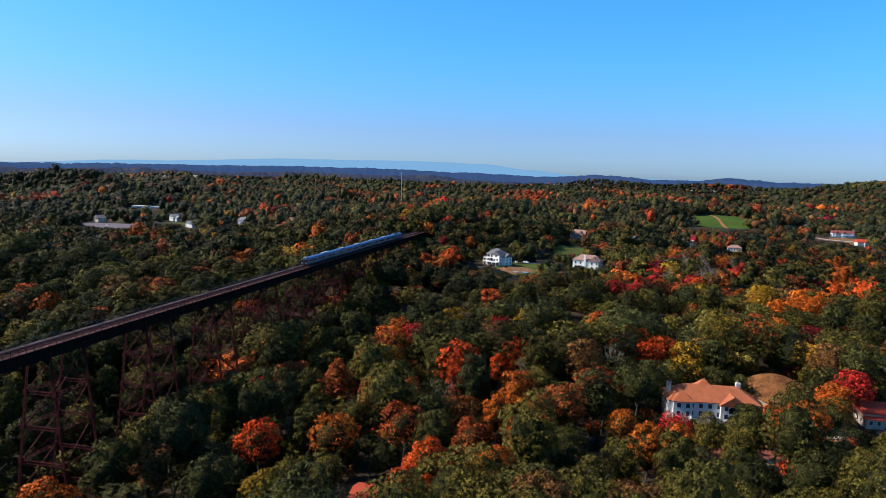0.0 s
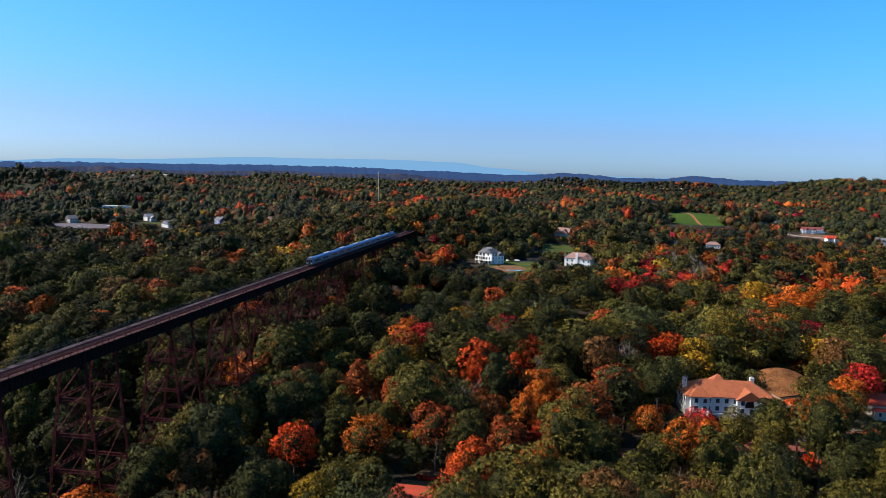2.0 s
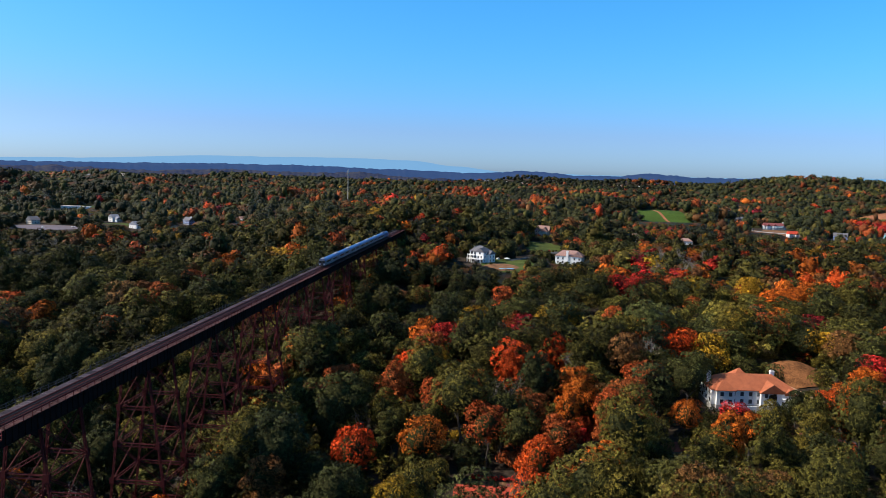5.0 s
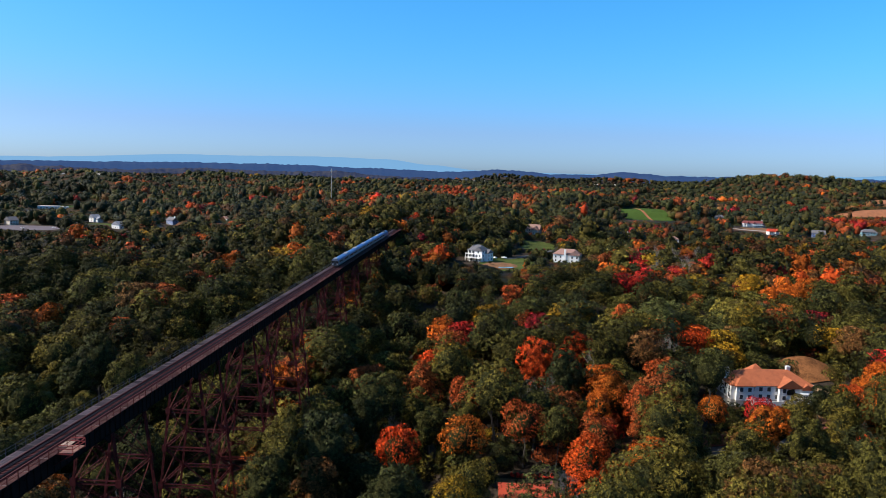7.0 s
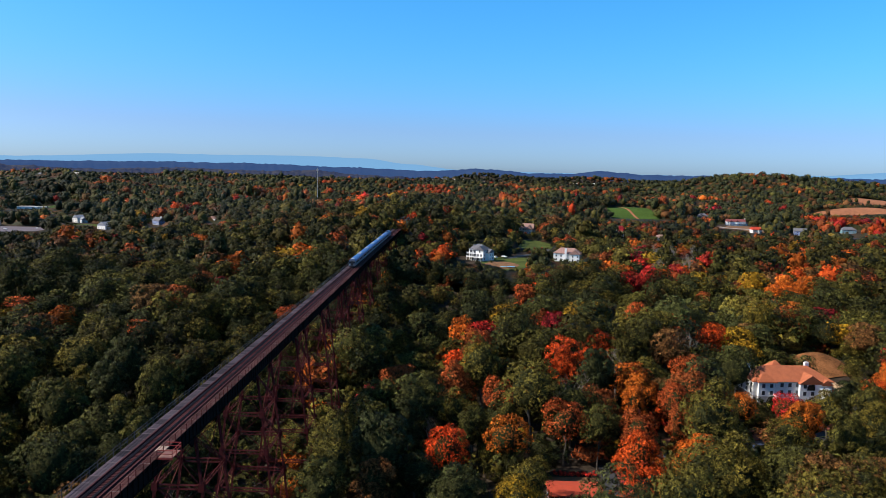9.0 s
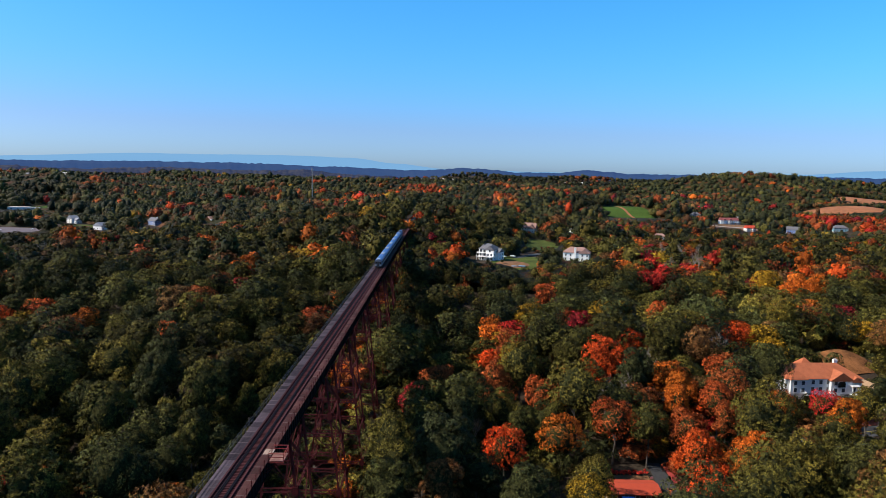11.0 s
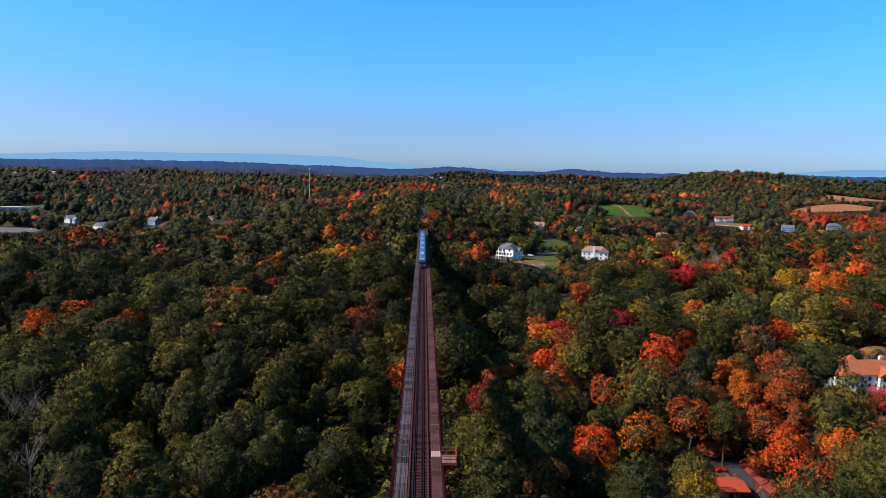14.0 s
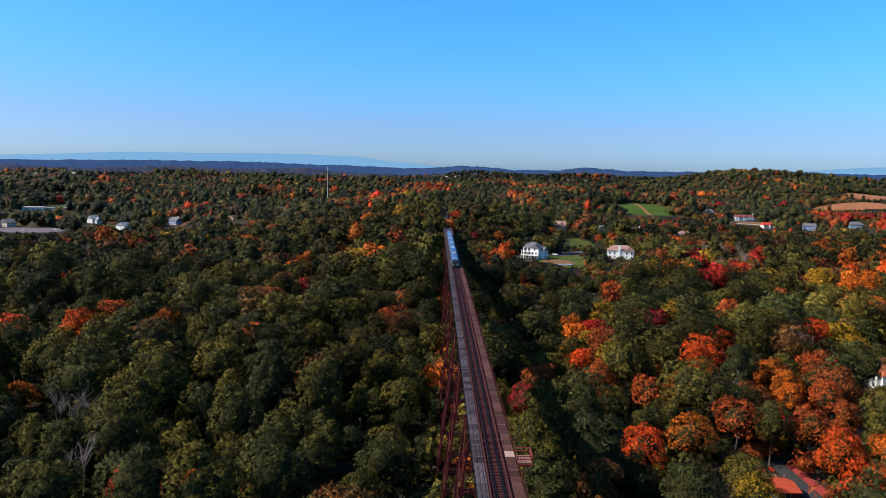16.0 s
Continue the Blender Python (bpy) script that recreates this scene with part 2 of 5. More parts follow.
class Build:
    """Gathers plain solids into the vertex and face lists of one mesh."""

    def __init__(self):
        self.v, self.f = [], []

    def box(self, x0, x1, y0, y1, z0, z1):
        b = len(self.v)
        self.v += [(x, y, z) for x in (x0, x1) for y in (y0, y1) for z in (z0, z1)]
        self.f += [tuple(b + i for i in q) for q in BOX_FACES]
        return self

    def bar(self, p, q, w, d, up=(0, 0, 1)):
        """A straight bar from p to q, w wide and d deep."""
        p, q = Vector(p), Vector(q)
        a = (q - p).normalized()
        up = Vector(up)
        if abs(a.dot(up)) > 0.97:
            up = Vector((0, 1, 0))
        s = a.cross(up).normalized()
        u = s.cross(a)
        b = len(self.v)
        self.v += [tuple(c + s * i * w / 2 + u * j * d / 2) for c in (p, q) for i in (-1, 1) for j in (-1, 1)]
        self.f += [tuple(b + i for i in k) for k in BOX_FACES]
        return self

    def laced(self, p, q, w, d, side, step=0.9):
        """Two chords, w apart along side, joined by zigzag lacing."""
        p, q, side = Vector(p), Vector(q), Vector(side).normalized()
        o = side * (w / 2)
        self.bar(p + o, q + o, d, d)
        self.bar(p - o, q - o, d, d)
        n = max(2, int((q - p).length / step))
        for i in range(n):
            a, b = p.lerp(q, i / n), p.lerp(q, (i + 1) / n)
            k = 1 if i % 2 else -1
            self.bar(a + o * k, b - o * k, 0.09, 0.05)
        return self

    def tube(self, p, q, r0, r1, n=6):
        p, q = Vector(p), Vector(q)
        a = (q - p).normalized()
        s = a.orthogonal().normalized()
        u = a.cross(s)
        b = len(self.v)
        for c, r in ((p, r0), (q, r1)):
            self.v += [tuple(c + (s * math.cos(2 * math.pi * i / n) + u * math.sin(2 * math.pi * i / n)) * r) for i in range(n)]
        self.f += [(b + i, b + (i + 1) % n, b + n + (i + 1) % n, b + n + i) for i in range(n)]
        self.f += [tuple(b + i for i in reversed(range(n))), tuple(b + n + i for i in range(n))]
        return self

    def poly(self, *pts):
        b = len(self.v)
        self.v += [tuple(p) for p in pts]
        self.f.append(tuple(range(b, b + len(pts))))
        return self

    def mesh(self, name, material, smooth=False):
        return mesh_from(name, self.v, self.f, material, smooth)


def part(name, data, parent, label=""):
    ob = new(name, data)
    ob.parent = parent
    return tagged(ob, label)


def empty(name, m, label, category, group=""):
    ob = new(name)
    ob.empty_display_size = 0.5
    ob.matrix_world = m
    return tagged(ob, label, category, group)


# ---- the lie of the land ----
NEAR_LAND = ((0, 120, 8), (0, 200, 11), (-30, -60, 6), (130, -60, 15), (-82, 185, 13), (-150, 300, 21), (-200, 100, 16), (26, 229, 15), (58, 168, 18), (85, 185, 18),
             (140, 222, 17), (220, 246, 17), (180, 272, 21), (62, 305, 22), (40, 287, 23), (-26, 336, 23), (-114, 377, 31), (108, 281, 20), (147, 457, 33),
             (224, 391, 26), (66, 536, 40), (133, 535, 41), (75, 470, 31), (133, 470, 32), (0, 470, 40), (0, 590, 57), (230, 290, 22))
FAR_LAND = ((121, 749, 44), (0, 720, 59), (-70, 620, 48), (-200, 600, 36), (-390, 865, 26), (-460, 945, 28), (-552, 1045, 34), (-148, 968, 46), (290, 940, 38), (502, 1165, 31),
            (568, 1080, 24), (350, 700, 29), (400, 450, 28), (-350, 500, 26), (380, 880, 26), (243, 880, 30), (470, 1000, 24), (322, 1062, 40), (335, 1165, 57), (322, 1185, 58), (560, 940, 22), (480, 800, 25), (-300, 700, 25), (-360, 790, 23), (-250, 600, 27), (-450, 780, 24), (-600, 900, 27), (700, 1150, 38), (0, 1000, 58))
# hills: centre x, centre y, spread across, spread along, height
HILLS = ((890, 1980, 270, 250, 66), (800, 1345, 130, 95, 27), (-900, 2600, 1500, 420, 10), (250, 2500, 700, 500, 8), (-300, 1700, 500, 260, 8),
         (120, 3000, 190, 150, 14), (570, 2960, 170, 150, 14), (-500, 3400, 500, 300, 14), (1700, 3000, 900, 600, 14), (1500, 1700, 500, 400, 12), (-1100, 1900, 400, 300, 12), (-1090, 1430, 270, 190, 30), (-760, 1560, 280, 120, 18), (-250, 2050, 420, 110, 16), (-760, 2350, 380, 100, 22), (180, 1640, 330, 90, 12))
CTRL = np.array(NEAR_LAND + FAR_LAND, float)


def smooth01(v, a, b):
    s = np.clip((v - a) / (b - a), 0, 1)
    return s * s * (3 - 2 * s)


def land(x, y):
    """Height of the ground."""
    x, y = np.asarray(x, float), np.asarray(y, float)
    d2 = (x[..., None] - CTRL[:, 0]) ** 2 + (y[..., None] - CTRL[:, 1]) ** 2 + 500.0
    w = d2 ** -1.7
    near = (w * CTRL[:, 2]).sum(-1) / w.sum(-1)
    far = 33 + 9 * np.sin(y / 95 + 0.9 * np.sin(x / 260)) * np.sin(x / 330 + 1.3) + 6 * np.cos(y / 170 + x / 400) + 9 * np.sin(y / 47 + 1.7 * np.sin(x / 140) + x / 210) * np.cos(x / 190 - y / 300) + (0.009 + 0.008 * smooth01(x, -700, 100)) * np.clip(np.hypot(x, y) - 1500, 0, None)
    for cx, cy, sx, sy, h in HILLS:
        far = far + h * np.exp(-((x - cx) / sx) ** 2 - ((y - cy) / sy) ** 2)
    near = near + 8.6 * np.exp(-((x - 208) / 15) ** 2 - ((y - 307) / 13) ** 2)
    r = np.hypot(x, y)
    z = near + (far - near) * smooth01(r, 1150, 1600)
    # the railway's own level past the viaduct
    k = (1 - smooth01(np.abs(x), 5, 16)) * smooth01(y, 596, 612) * (1 - smooth01(y, 1000, 1150))
    return z * (1 - k) + 59.2 * k


def land1(x, y):
    return float(land(np.array([x]), np.array([y]))[0])


def graded(a, b, n, power):
    s = np.linspace(-1, 1, n)
    t = np.sign(s) * np.abs(s) ** power
    return (a + b) / 2 + (b - a) / 2 * t


gx = 40 + graded(-4600, 4600, 201, 1.9)
gy = np.concatenate([np.linspace(-700, 0, 20)[:-1], np.linspace(0, 700, 84)[:-1], 700 + 4000 * np.linspace(0, 1, 110) ** 1.5])
X, Y = np.meshgrid(gx, gy)
Z = land(X, Y)
nx, ny = len(gx), len(gy)
idx = np.arange(nx * ny).reshape(ny, nx)
quads = np.stack([idx[:-1, :-1], idx[:-1, 1:], idx[1:, 1:], idx[1:, :-1]], -1).reshape(-1, 4)
ground = new("ground", mesh_from("ground", np.stack([X, Y, Z], -1).reshape(-1, 3), quads.tolist(), soil, True))
tagged(ground, "dark leaf-littered ground of a wooded valley", "ground", kind="structure")


def draped(name, outline, material, label, category, rise=0.12, cell=4.0):
    """A patch of the ground's surface inside an outline, laid a little over it."""
    bm = bmesh.new()
    f = bm.faces.new([bm.verts.new((x, y, 0)) for x, y in outline])
    xs, ys = [p[0] for p in outline], [p[1] for p in outline]
    for axis, lo, hi in ((0, min(xs), max(xs)), (1, min(ys), max(ys))):
        step = max(cell, (hi - lo) / 30)
        k = lo + step
        while k < hi:
            co, no = ((k, 0, 0), (1, 0, 0)) if axis == 0 else ((0, k, 0), (0, 1, 0))
            bmesh.ops.bisect_plane(bm, geom=bm.verts[:] + bm.edges[:] + bm.faces[:], plane_co=co, plane_no=no)
            k += step
    z = land(np.array([v.co.x for v in bm.verts]), np.array([v.co.y for v in bm.verts]))
    for v, h in zip(bm.verts, z):
        v.co.z = h + rise
    if f.normal.z < 0:
        bmesh.ops.reverse_faces(bm, faces=bm.faces[:])
    me = bpy.data.meshes.new(name)
    bm.to_mesh(me)
    bm.free()
    me.materials.append(material)
    return tagged(new(name, me), label, category, kind="structure")


def blob(cx, cy, rx, ry, n=14, seed=0, turn=0.0):
    r = random.Random(seed)
    pts = []
    for i in range(n):
        a = 2 * math.pi * i / n
        k = r.uniform(0.85, 1.12)
        px, py = rx * k * math.cos(a), ry * k * math.sin(a)
        pts.append((cx + px * math.cos(turn) - py * math.sin(turn), cy + px * math.sin(turn) + py * math.cos(turn)))
    return pts


# ---- distant mountains ----
def ridge(name, label, dist, az0, az1, base, profile, material, n=160, foot=-30, rows=3, rough=0.0):
    """A far range: a long hill body that follows a profile of heights over the compass, with uneven tree tops on its slope."""
    v, f = [], []
    for i in range(n + 1):
        s = i / n
        a = radians(az0 + (az1 - az0) * s)
        top = base + profile(s)
        for k in range(rows + 1):
            q = k / rows
            d = dist - 330 * (1 - q)
            lump = 0.0
            if rough and 0 < k:
                lump = rough * (noise.noise(Vector((a * 260, q * 9, dist))) + 0.7 * noise.noise(Vector((a * 700, q * 21, dist)))) * (0.45 if k == rows else 1.0)
            v.append((d * math.sin(a), d * math.cos(a), foot + (top - foot) * q ** 0.75 + lump))
        v.append(((dist + 60) * math.sin(a), (dist + 60) * math.cos(a), foot))
    for i in range(n):
        for k in range(rows + 1):
            b = i * (rows + 2) + k
            f.append((b, b + rows + 2, b + rows + 3, b + 1))
    ob = new(name, mesh_from(name, v, f, material, True))
    return tagged(ob, label, "mountain range", kind="structure")


def skyline(stops, rough, seed, trees=0.0):
    """Heights along the compass, eased from stop to stop, with a little unevenness."""
    def height(s):
        a = -52 + 102 * s
        h = stops[-1][1]
        for (a0, h0), (a1, h1) in zip(stops, stops[1:]):
            if a0 <= a <= a1:
                k = (a - a0) / (a1 - a0)
                h = h0 + (h1 - h0) * k * k * (3 - 2 * k)
                break
        return h + rough * (noise.noise(Vector((a * 0.9, seed, 0))) + 0.5 * noise.noise(Vector((a * 3.1, seed, 5)))) + trees * (abs(noise.noise(Vector((a * 9, seed, 2)))) + 0.5 * noise.noise(Vector((a * 26, seed, 8))))
    return height


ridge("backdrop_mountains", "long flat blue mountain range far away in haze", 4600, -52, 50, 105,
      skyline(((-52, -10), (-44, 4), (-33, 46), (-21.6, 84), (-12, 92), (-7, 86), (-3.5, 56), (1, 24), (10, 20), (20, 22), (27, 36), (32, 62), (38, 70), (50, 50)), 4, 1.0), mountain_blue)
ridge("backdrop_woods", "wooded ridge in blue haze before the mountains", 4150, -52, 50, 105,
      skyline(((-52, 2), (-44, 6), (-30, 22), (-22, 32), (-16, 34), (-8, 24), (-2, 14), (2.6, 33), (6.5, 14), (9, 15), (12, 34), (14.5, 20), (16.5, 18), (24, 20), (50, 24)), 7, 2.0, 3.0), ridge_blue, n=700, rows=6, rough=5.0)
ridge("backdrop_near_ridge", "dark wooded ridge with uneven tree tops, tinted blue for haze", 3150, -52, 50, 80,
      skyline(((-52, 14), (-46, 20), (-40, 10), (-33, 24), (-27, 14), (-21, 26), (-15, 20), (-11, 27), (-6, 10), (-1, 2), (4, 4), (8, 0), (13, 2), (20, -6), (30, 12), (38, 4), (50, 10)), 6, 3.0, 1.5), hazed_ridge_woods, n=1100, rows=14, rough=4.0)


# ---- the viaduct ----
DECK_Z, DECK_Y0, DECK_Y1 = 60.0, -34.0, 604.0
viaduct = empty("railway_viaduct", pose(0, 0, 0), "tall red steel trestle railway viaduct crossing a wooded valley", "viaduct")
BATTER = 0.1163
TOP_Z = 56.7
LEVELS = [TOP_Z, 47.4, 38.2, 28.9, 19.7, 10.4, 1.2]
FIRST, PERIOD, TOWER_LEN = 2.4, 39.05, 12.2


def half_width(z):
    return 3.2 + BATTER * (TOP_Z - z)


def leg_mesh(z_foot, sign):
    """A laced column from the girder seat down to its footing."""
    b = Build()
    top, foot = Vector((sign * half_width(TOP_Z), 0, TOP_Z)), Vector((sign * half_width(z_foot), 0, z_foot))
    for dy in (-0.28, 0.28):
        b.bar(top + Vector((0, dy, 0)), foot + Vector((0, dy, 0)), 0.13, 0.36, up=(1, 0, 0))
    n = int((TOP_Z - z_foot) / 0.9)
    for i in range(n):
        p, q = top.lerp(foot, i / n), top.lerp(foot, (i + 1) / n)
        k = 0.26 if i % 2 else -0.26
        for dx in (-0.16, 0.16):
            b.bar(p + Vector((dx, k, 0)), q + Vector((dx, -k, 0)), 0.1, 0.05)
    return b.mesh("leg", red_steel)


def gusset_mesh():
    b = Build()
    b.box(-0.55, 0.55, -0.42, -0.36, -0.75, 0.75)
    b.box(-0.55, 0.55, 0.36, 0.42, -0.75, 0.75)
    b.box(-0.38, -0.33, -0.42, 0.42, -0.75, 0.75)
    b.box(0.33, 0.38, -0.42, 0.42, -0.75, 0.75)
    return b.mesh("gusset_plate", red_steel)


gusset = gusset_mesh()
pier_mesh = Build().box(-1.1, 1.1, -1.1, 1.1, -2.5, 0.9).box(-0.8, 0.8, -0.8, 0.8, 0.9, 1.3).mesh("pier_block", pier_stone)


def tower(y0):
    ys = (y0, y0 + TOWER_LEN)
    feet = {}
    for y in ys:
        for s in (-1, 1):
            z = land1(s * 8, y)
            z = land1(s * half_width(z), y) + 0.9
            feet[y, s] = z
            leg = part("leg", leg_mesh(z, s), viaduct)
            leg.location = (0, y, 0)
            p = part("pier_block", pier_mesh, viaduct, "dark concrete footing block")
            p.location = (s * half_width(z), y, z - 1.2)
    lowest = max(feet.values())
    levels = [z for z in LEVELS if z > lowest + 2.0]
    for li, z in enumerate(levels):
        w = half_width(z)
        for y in ys:
            for s in (-1, 1):
                if li:
                    g = part("gusset_plate", gusset, viaduct)
                    g.location = (s * w, y, z)
            if li:
                b = Build().laced((-w, y - 0.2, z), (w, y - 0.2, z), 0.75, 0.13, (0, 0, 1)).laced((-w, y + 0.2, z), (w, y + 0.2, z), 0.75, 0.13, (0, 0, 1))
                part("cross_strut", b.mesh("cross_strut", red_steel), viaduct)
        if li:
            for s in (-1, 1):
                b = Build().laced((s * w, ys[0], z), (s * w, ys[1], z), 0.75, 0.14, (0, 0, 1))
                part("side_strut", b.mesh("side_strut", red_steel), viaduct)
        zl = levels[li + 1] if li + 1 < len(levels) else lowest
        if z - zl < 3:
            continue
        w2 = half_width(zl)
        for y in ys:
            b = Build()
            b.bar((-w, y, z), (w2, y, zl), 0.13, 0.1, up=(0, 1, 0)).bar((w, y, z), (-w2, y, zl), 0.13, 0.1, up=(0, 1, 0))
            part("cross_brace", b.mesh("cross_brace", red_steel), viaduct)
        for s in (-1, 1):
            b = Build()
            b.laced((s * w, ys[0], z), (s * w2, ys[1], zl), 0.5, 0.12, (0, 1, 0.8)).bar((s * w, ys[1], z), (s * w2, ys[0], zl), 0.16, 0.12)
            part("side_brace", b.mesh("side_brace", red_steel), viaduct)


def girder_mesh(length, depth, haunch):
    """A riveted plate girder with flanges, stiffeners and rounded ends at its seats."""
    b = Build()
    b.box(-0.02, 0.02, 0, length, -depth, 0)
    for z in (-0.05, -depth):
        b.box(-0.25, 0.25, 0, length, z, z + 0.05)
    n = max(3, int(length / 1.6))
    for i in range(n + 1):
        y = min(length - 0.08, i * length / n)
        b.box(-0.16, 0.16, y, y + 0.06, -depth + 0.05, -0.05)
    if haunch:
        for y0, k in ((0.0, 1), (length, -1)):
            for j in range(5):
                h = 1.5 * (1 - j / 5) ** 2
                a, c = y0 + k * j * 0.55, y0 + k * (j + 1) * 0.55
                b.box(-0.2, 0.2, min(a, c), max(a, c), -depth - h, -depth)
    return b.mesh("girder", dark_steel)


long_girder = girder_mesh(PERIOD - TOWER_LEN - 0.1, 2.9, True)
short_girder = girder_mesh(TOWER_LEN - 0.1, 2.9, False)
frame_mesh = Build().bar((-2.7, 0, -0.3), (2.7, 0, -2.6), 0.15, 0.15).bar((2.7, 0, -0.3), (-2.7, 0, -2.6), 0.15, 0.15).box(-2.7, 2.7, -0.1, 0.1, -0.4, -0.15).mesh("cross_frame", dark_steel)
towers = 16
for i in range(-1, towers):
    y0 = FIRST + PERIOD * i
    if i >= 0 and y0 + TOWER_LEN < DECK_Y1 - 10 and land1(0, y0) < TOP_Z - 3:
        tower(y0)
    for gy0, me, ln in ((y0, short_girder, TOWER_LEN), (y0 + TOWER_LEN, long_girder, PERIOD - TOWER_LEN)):
        if gy0 < DECK_Y0 or gy0 + ln > DECK_Y1 + 14:
            continue
        for s in (-1, 1):
            g = part("girder", me, viaduct, "dark riveted plate girder")
            g.location = (s * 2.75, gy0 + 0.05, DECK_Z - 0.42)
        for k in range(3):
            c = part("cross_frame", frame_mesh, viaduct)
            c.location = (0, gy0 + ln * (k + 0.5) / 3, DECK_Z - 0.42)

# timber ties, too many to pick apart
b = Build()
y = DECK_Y0
rt = random.Random(4)
while y < DECK_Y1:
    b.box(-2.95 + rt.uniform(-0.1, 0.1), 2.95 + rt.uniform(-0.1, 0.1), y, y + 0.25, DECK_Z - 0.40, DECK_Z - 0.16 + rt.uniform(-0.015, 0.015))
    y += 0.52
ties = part("tie_timber", b.mesh("tie_timber", tie_wood), viaduct, "weathered creosoted timber cross ties")
tagged(ties, kind="stuff")
RAIL_Y1 = 1010.0
for x, w, h, nm, lb in ((-0.75, 0.10, 0.17, "rail", "worn steel running rail"), (0.75, 0.10, 0.17, "rail", "worn steel running rail"),
                        (-0.50, 0.09, 0.14, "guard_rail", "rusty inner guard rail"), (0.50, 0.09, 0.14, "guard_rail", "rusty inner guard rail")):
    bb = Build().box(x - w / 2, x + w / 2, DECK_Y0, RAIL_Y1, DECK_Z - 0.05, DECK_Z - 0.16 + h)
    bb.box(x - w * 0.9, x + w * 0.9, DECK_Y0, RAIL_Y1, DECK_Z - 0.16, DECK_Z - 0.11)
    part(nm, bb.mesh(nm, rail_steel), viaduct, lb)
for x in (-1.36, 1.45):
    part("guard_timber", Build().box(x - 0.12, x + 0.12, DECK_Y0, DECK_Y1, DECK_Z - 0.16, DECK_Z + 0.04).mesh("guard_timber", tie_wood), viaduct, "dark timber guard beam")


post_meshes = {m.name: Build().box(-0.05, 0.05, -0.05, 0.05, -0.4, 1.1).mesh("railing_post", m) for m in (red_steel, rail_grey)}


def handrail(x, y0, y1, material, nm, height=1.1):
    """One length of rail fence: posts under two pipes."""
    yy = y0
    while yy < y1 - 0.01:
        p = part("railing_post", post_meshes[material.name], viaduct)
        p.location = (x, yy, DECK_Z)
        yy += 2.4
    for z in (0.55, height):
        part("railing_pipe", Build().bar((x, y0, DECK_Z + z), (x, y1, DECK_Z + z), 0.05, 0.05).mesh("railing_pipe", material), viaduct)


def shell(y0, y1, profile, name, material):
    """A straight body with a rounded section, closed at both ends."""
    n = len(profile)
    v = [(x, y, z) for y in (y0, y1) for x, z in profile]
    f = [(i, (i + 1) % n, n + (i + 1) % n, n + i) for i in range(n)]
    f = [tuple(reversed(q)) for q in f]
    f += [tuple(range(n)), tuple(reversed(range(n, 2 * n)))]
    return mesh_from(name, v, f, material)


# walkway panels on both sides, each a plate of boards
def panel_mesh(name, x0, x1, length, boards, material, gap=0.03):
    w = (x1 - x0) / boards
    profile = []
    for i in range(boards):
        a, c = x0 + i * w, x0 + (i + 1) * w
        profile += [(a, -0.12), (a + gap, -0.06), (c - gap, -0.06), (c, -0.12)]
    profile += [(x1, -0.15), (x0, -0.15)]
    return shell(0.03, length - 0.03, profile, name, material)


left_panel = panel_mesh("walkway_panel", -3.25, -1.55, 2.4, 3, grating, 0.06)
right_panel = panel_mesh("walkway_panel", 2.0, 3.5, 2.4, 6, plank_red)
pale_panel = panel_mesh("walkway_panel", 2.0, 3.5, 2.4, 6, plank_pale)
n_panels = int((DECK_Y1 - DECK_Y0) / 2.4)
for i in range(n_panels):
    y = DECK_Y0 + 2.4 * i
    p = part("walkway_panel", left_panel, viaduct, "grey weathered walkway boards")
    p.location = (0, y, DECK_Z + rt.uniform(-0.012, 0.012))
    pale = abs(y - 104.5) < 1.3
    p = part("walkway_panel", pale_panel if pale else right_panel, viaduct, "new pale walkway boards" if pale else "red-brown weathered walkway boards")
    p.location = (0, y, DECK_Z + rt.uniform(-0.012, 0.012))
left_batten = Build().box(-3.2, -1.6, -0.06, 0.06, -0.06, -0.025).mesh("batten", batten_wood)
right_batten = Build().box(2.05, 3.45, -0.04, 0.04, -0.06, -0.03).mesh("batten", batten_wood)
for i in range(n_panels):
    if rt.random() < 0.75:
        part("batten", left_batten, viaduct, "pale worn batten over a joint").location = (0, DECK_Y0 + 2.4 * i, DECK_Z + 0.012)
    if i % 2 == 0:
        part("batten", right_batten, viaduct, "pale worn batten over a joint").location = (0, DECK_Y0 + 2.4 * i, DECK_Z + 0.012)
for i in range(0, n_panels, 10):
    y = DECK_Y0 + 2.4 * i
    y1 = min(y + 24, DECK_Y1)
    handrail(3.55, y, y1, red_steel, "railing")
    handrail(-3.32, y, y1, rail_grey, "railing")
# support brackets of the walkways
bracket_mesh = Build().bar((2.7, 0, -0.25), (3.6, 0, -0.25), 0.12, 0.16).bar((2.8, 0, -1.5), (3.5, 0, -0.3), 0.1, 0.1).mesh("bracket", dark_steel)
for i in range(0, n_panels, 2):
    for a in (0, 180):
        p = part("bracket", bracket_mesh, viaduct)
        p.matrix_basis = pose(0, DECK_Y0 + 2.4 * i, DECK_Z, 0, 0, a)
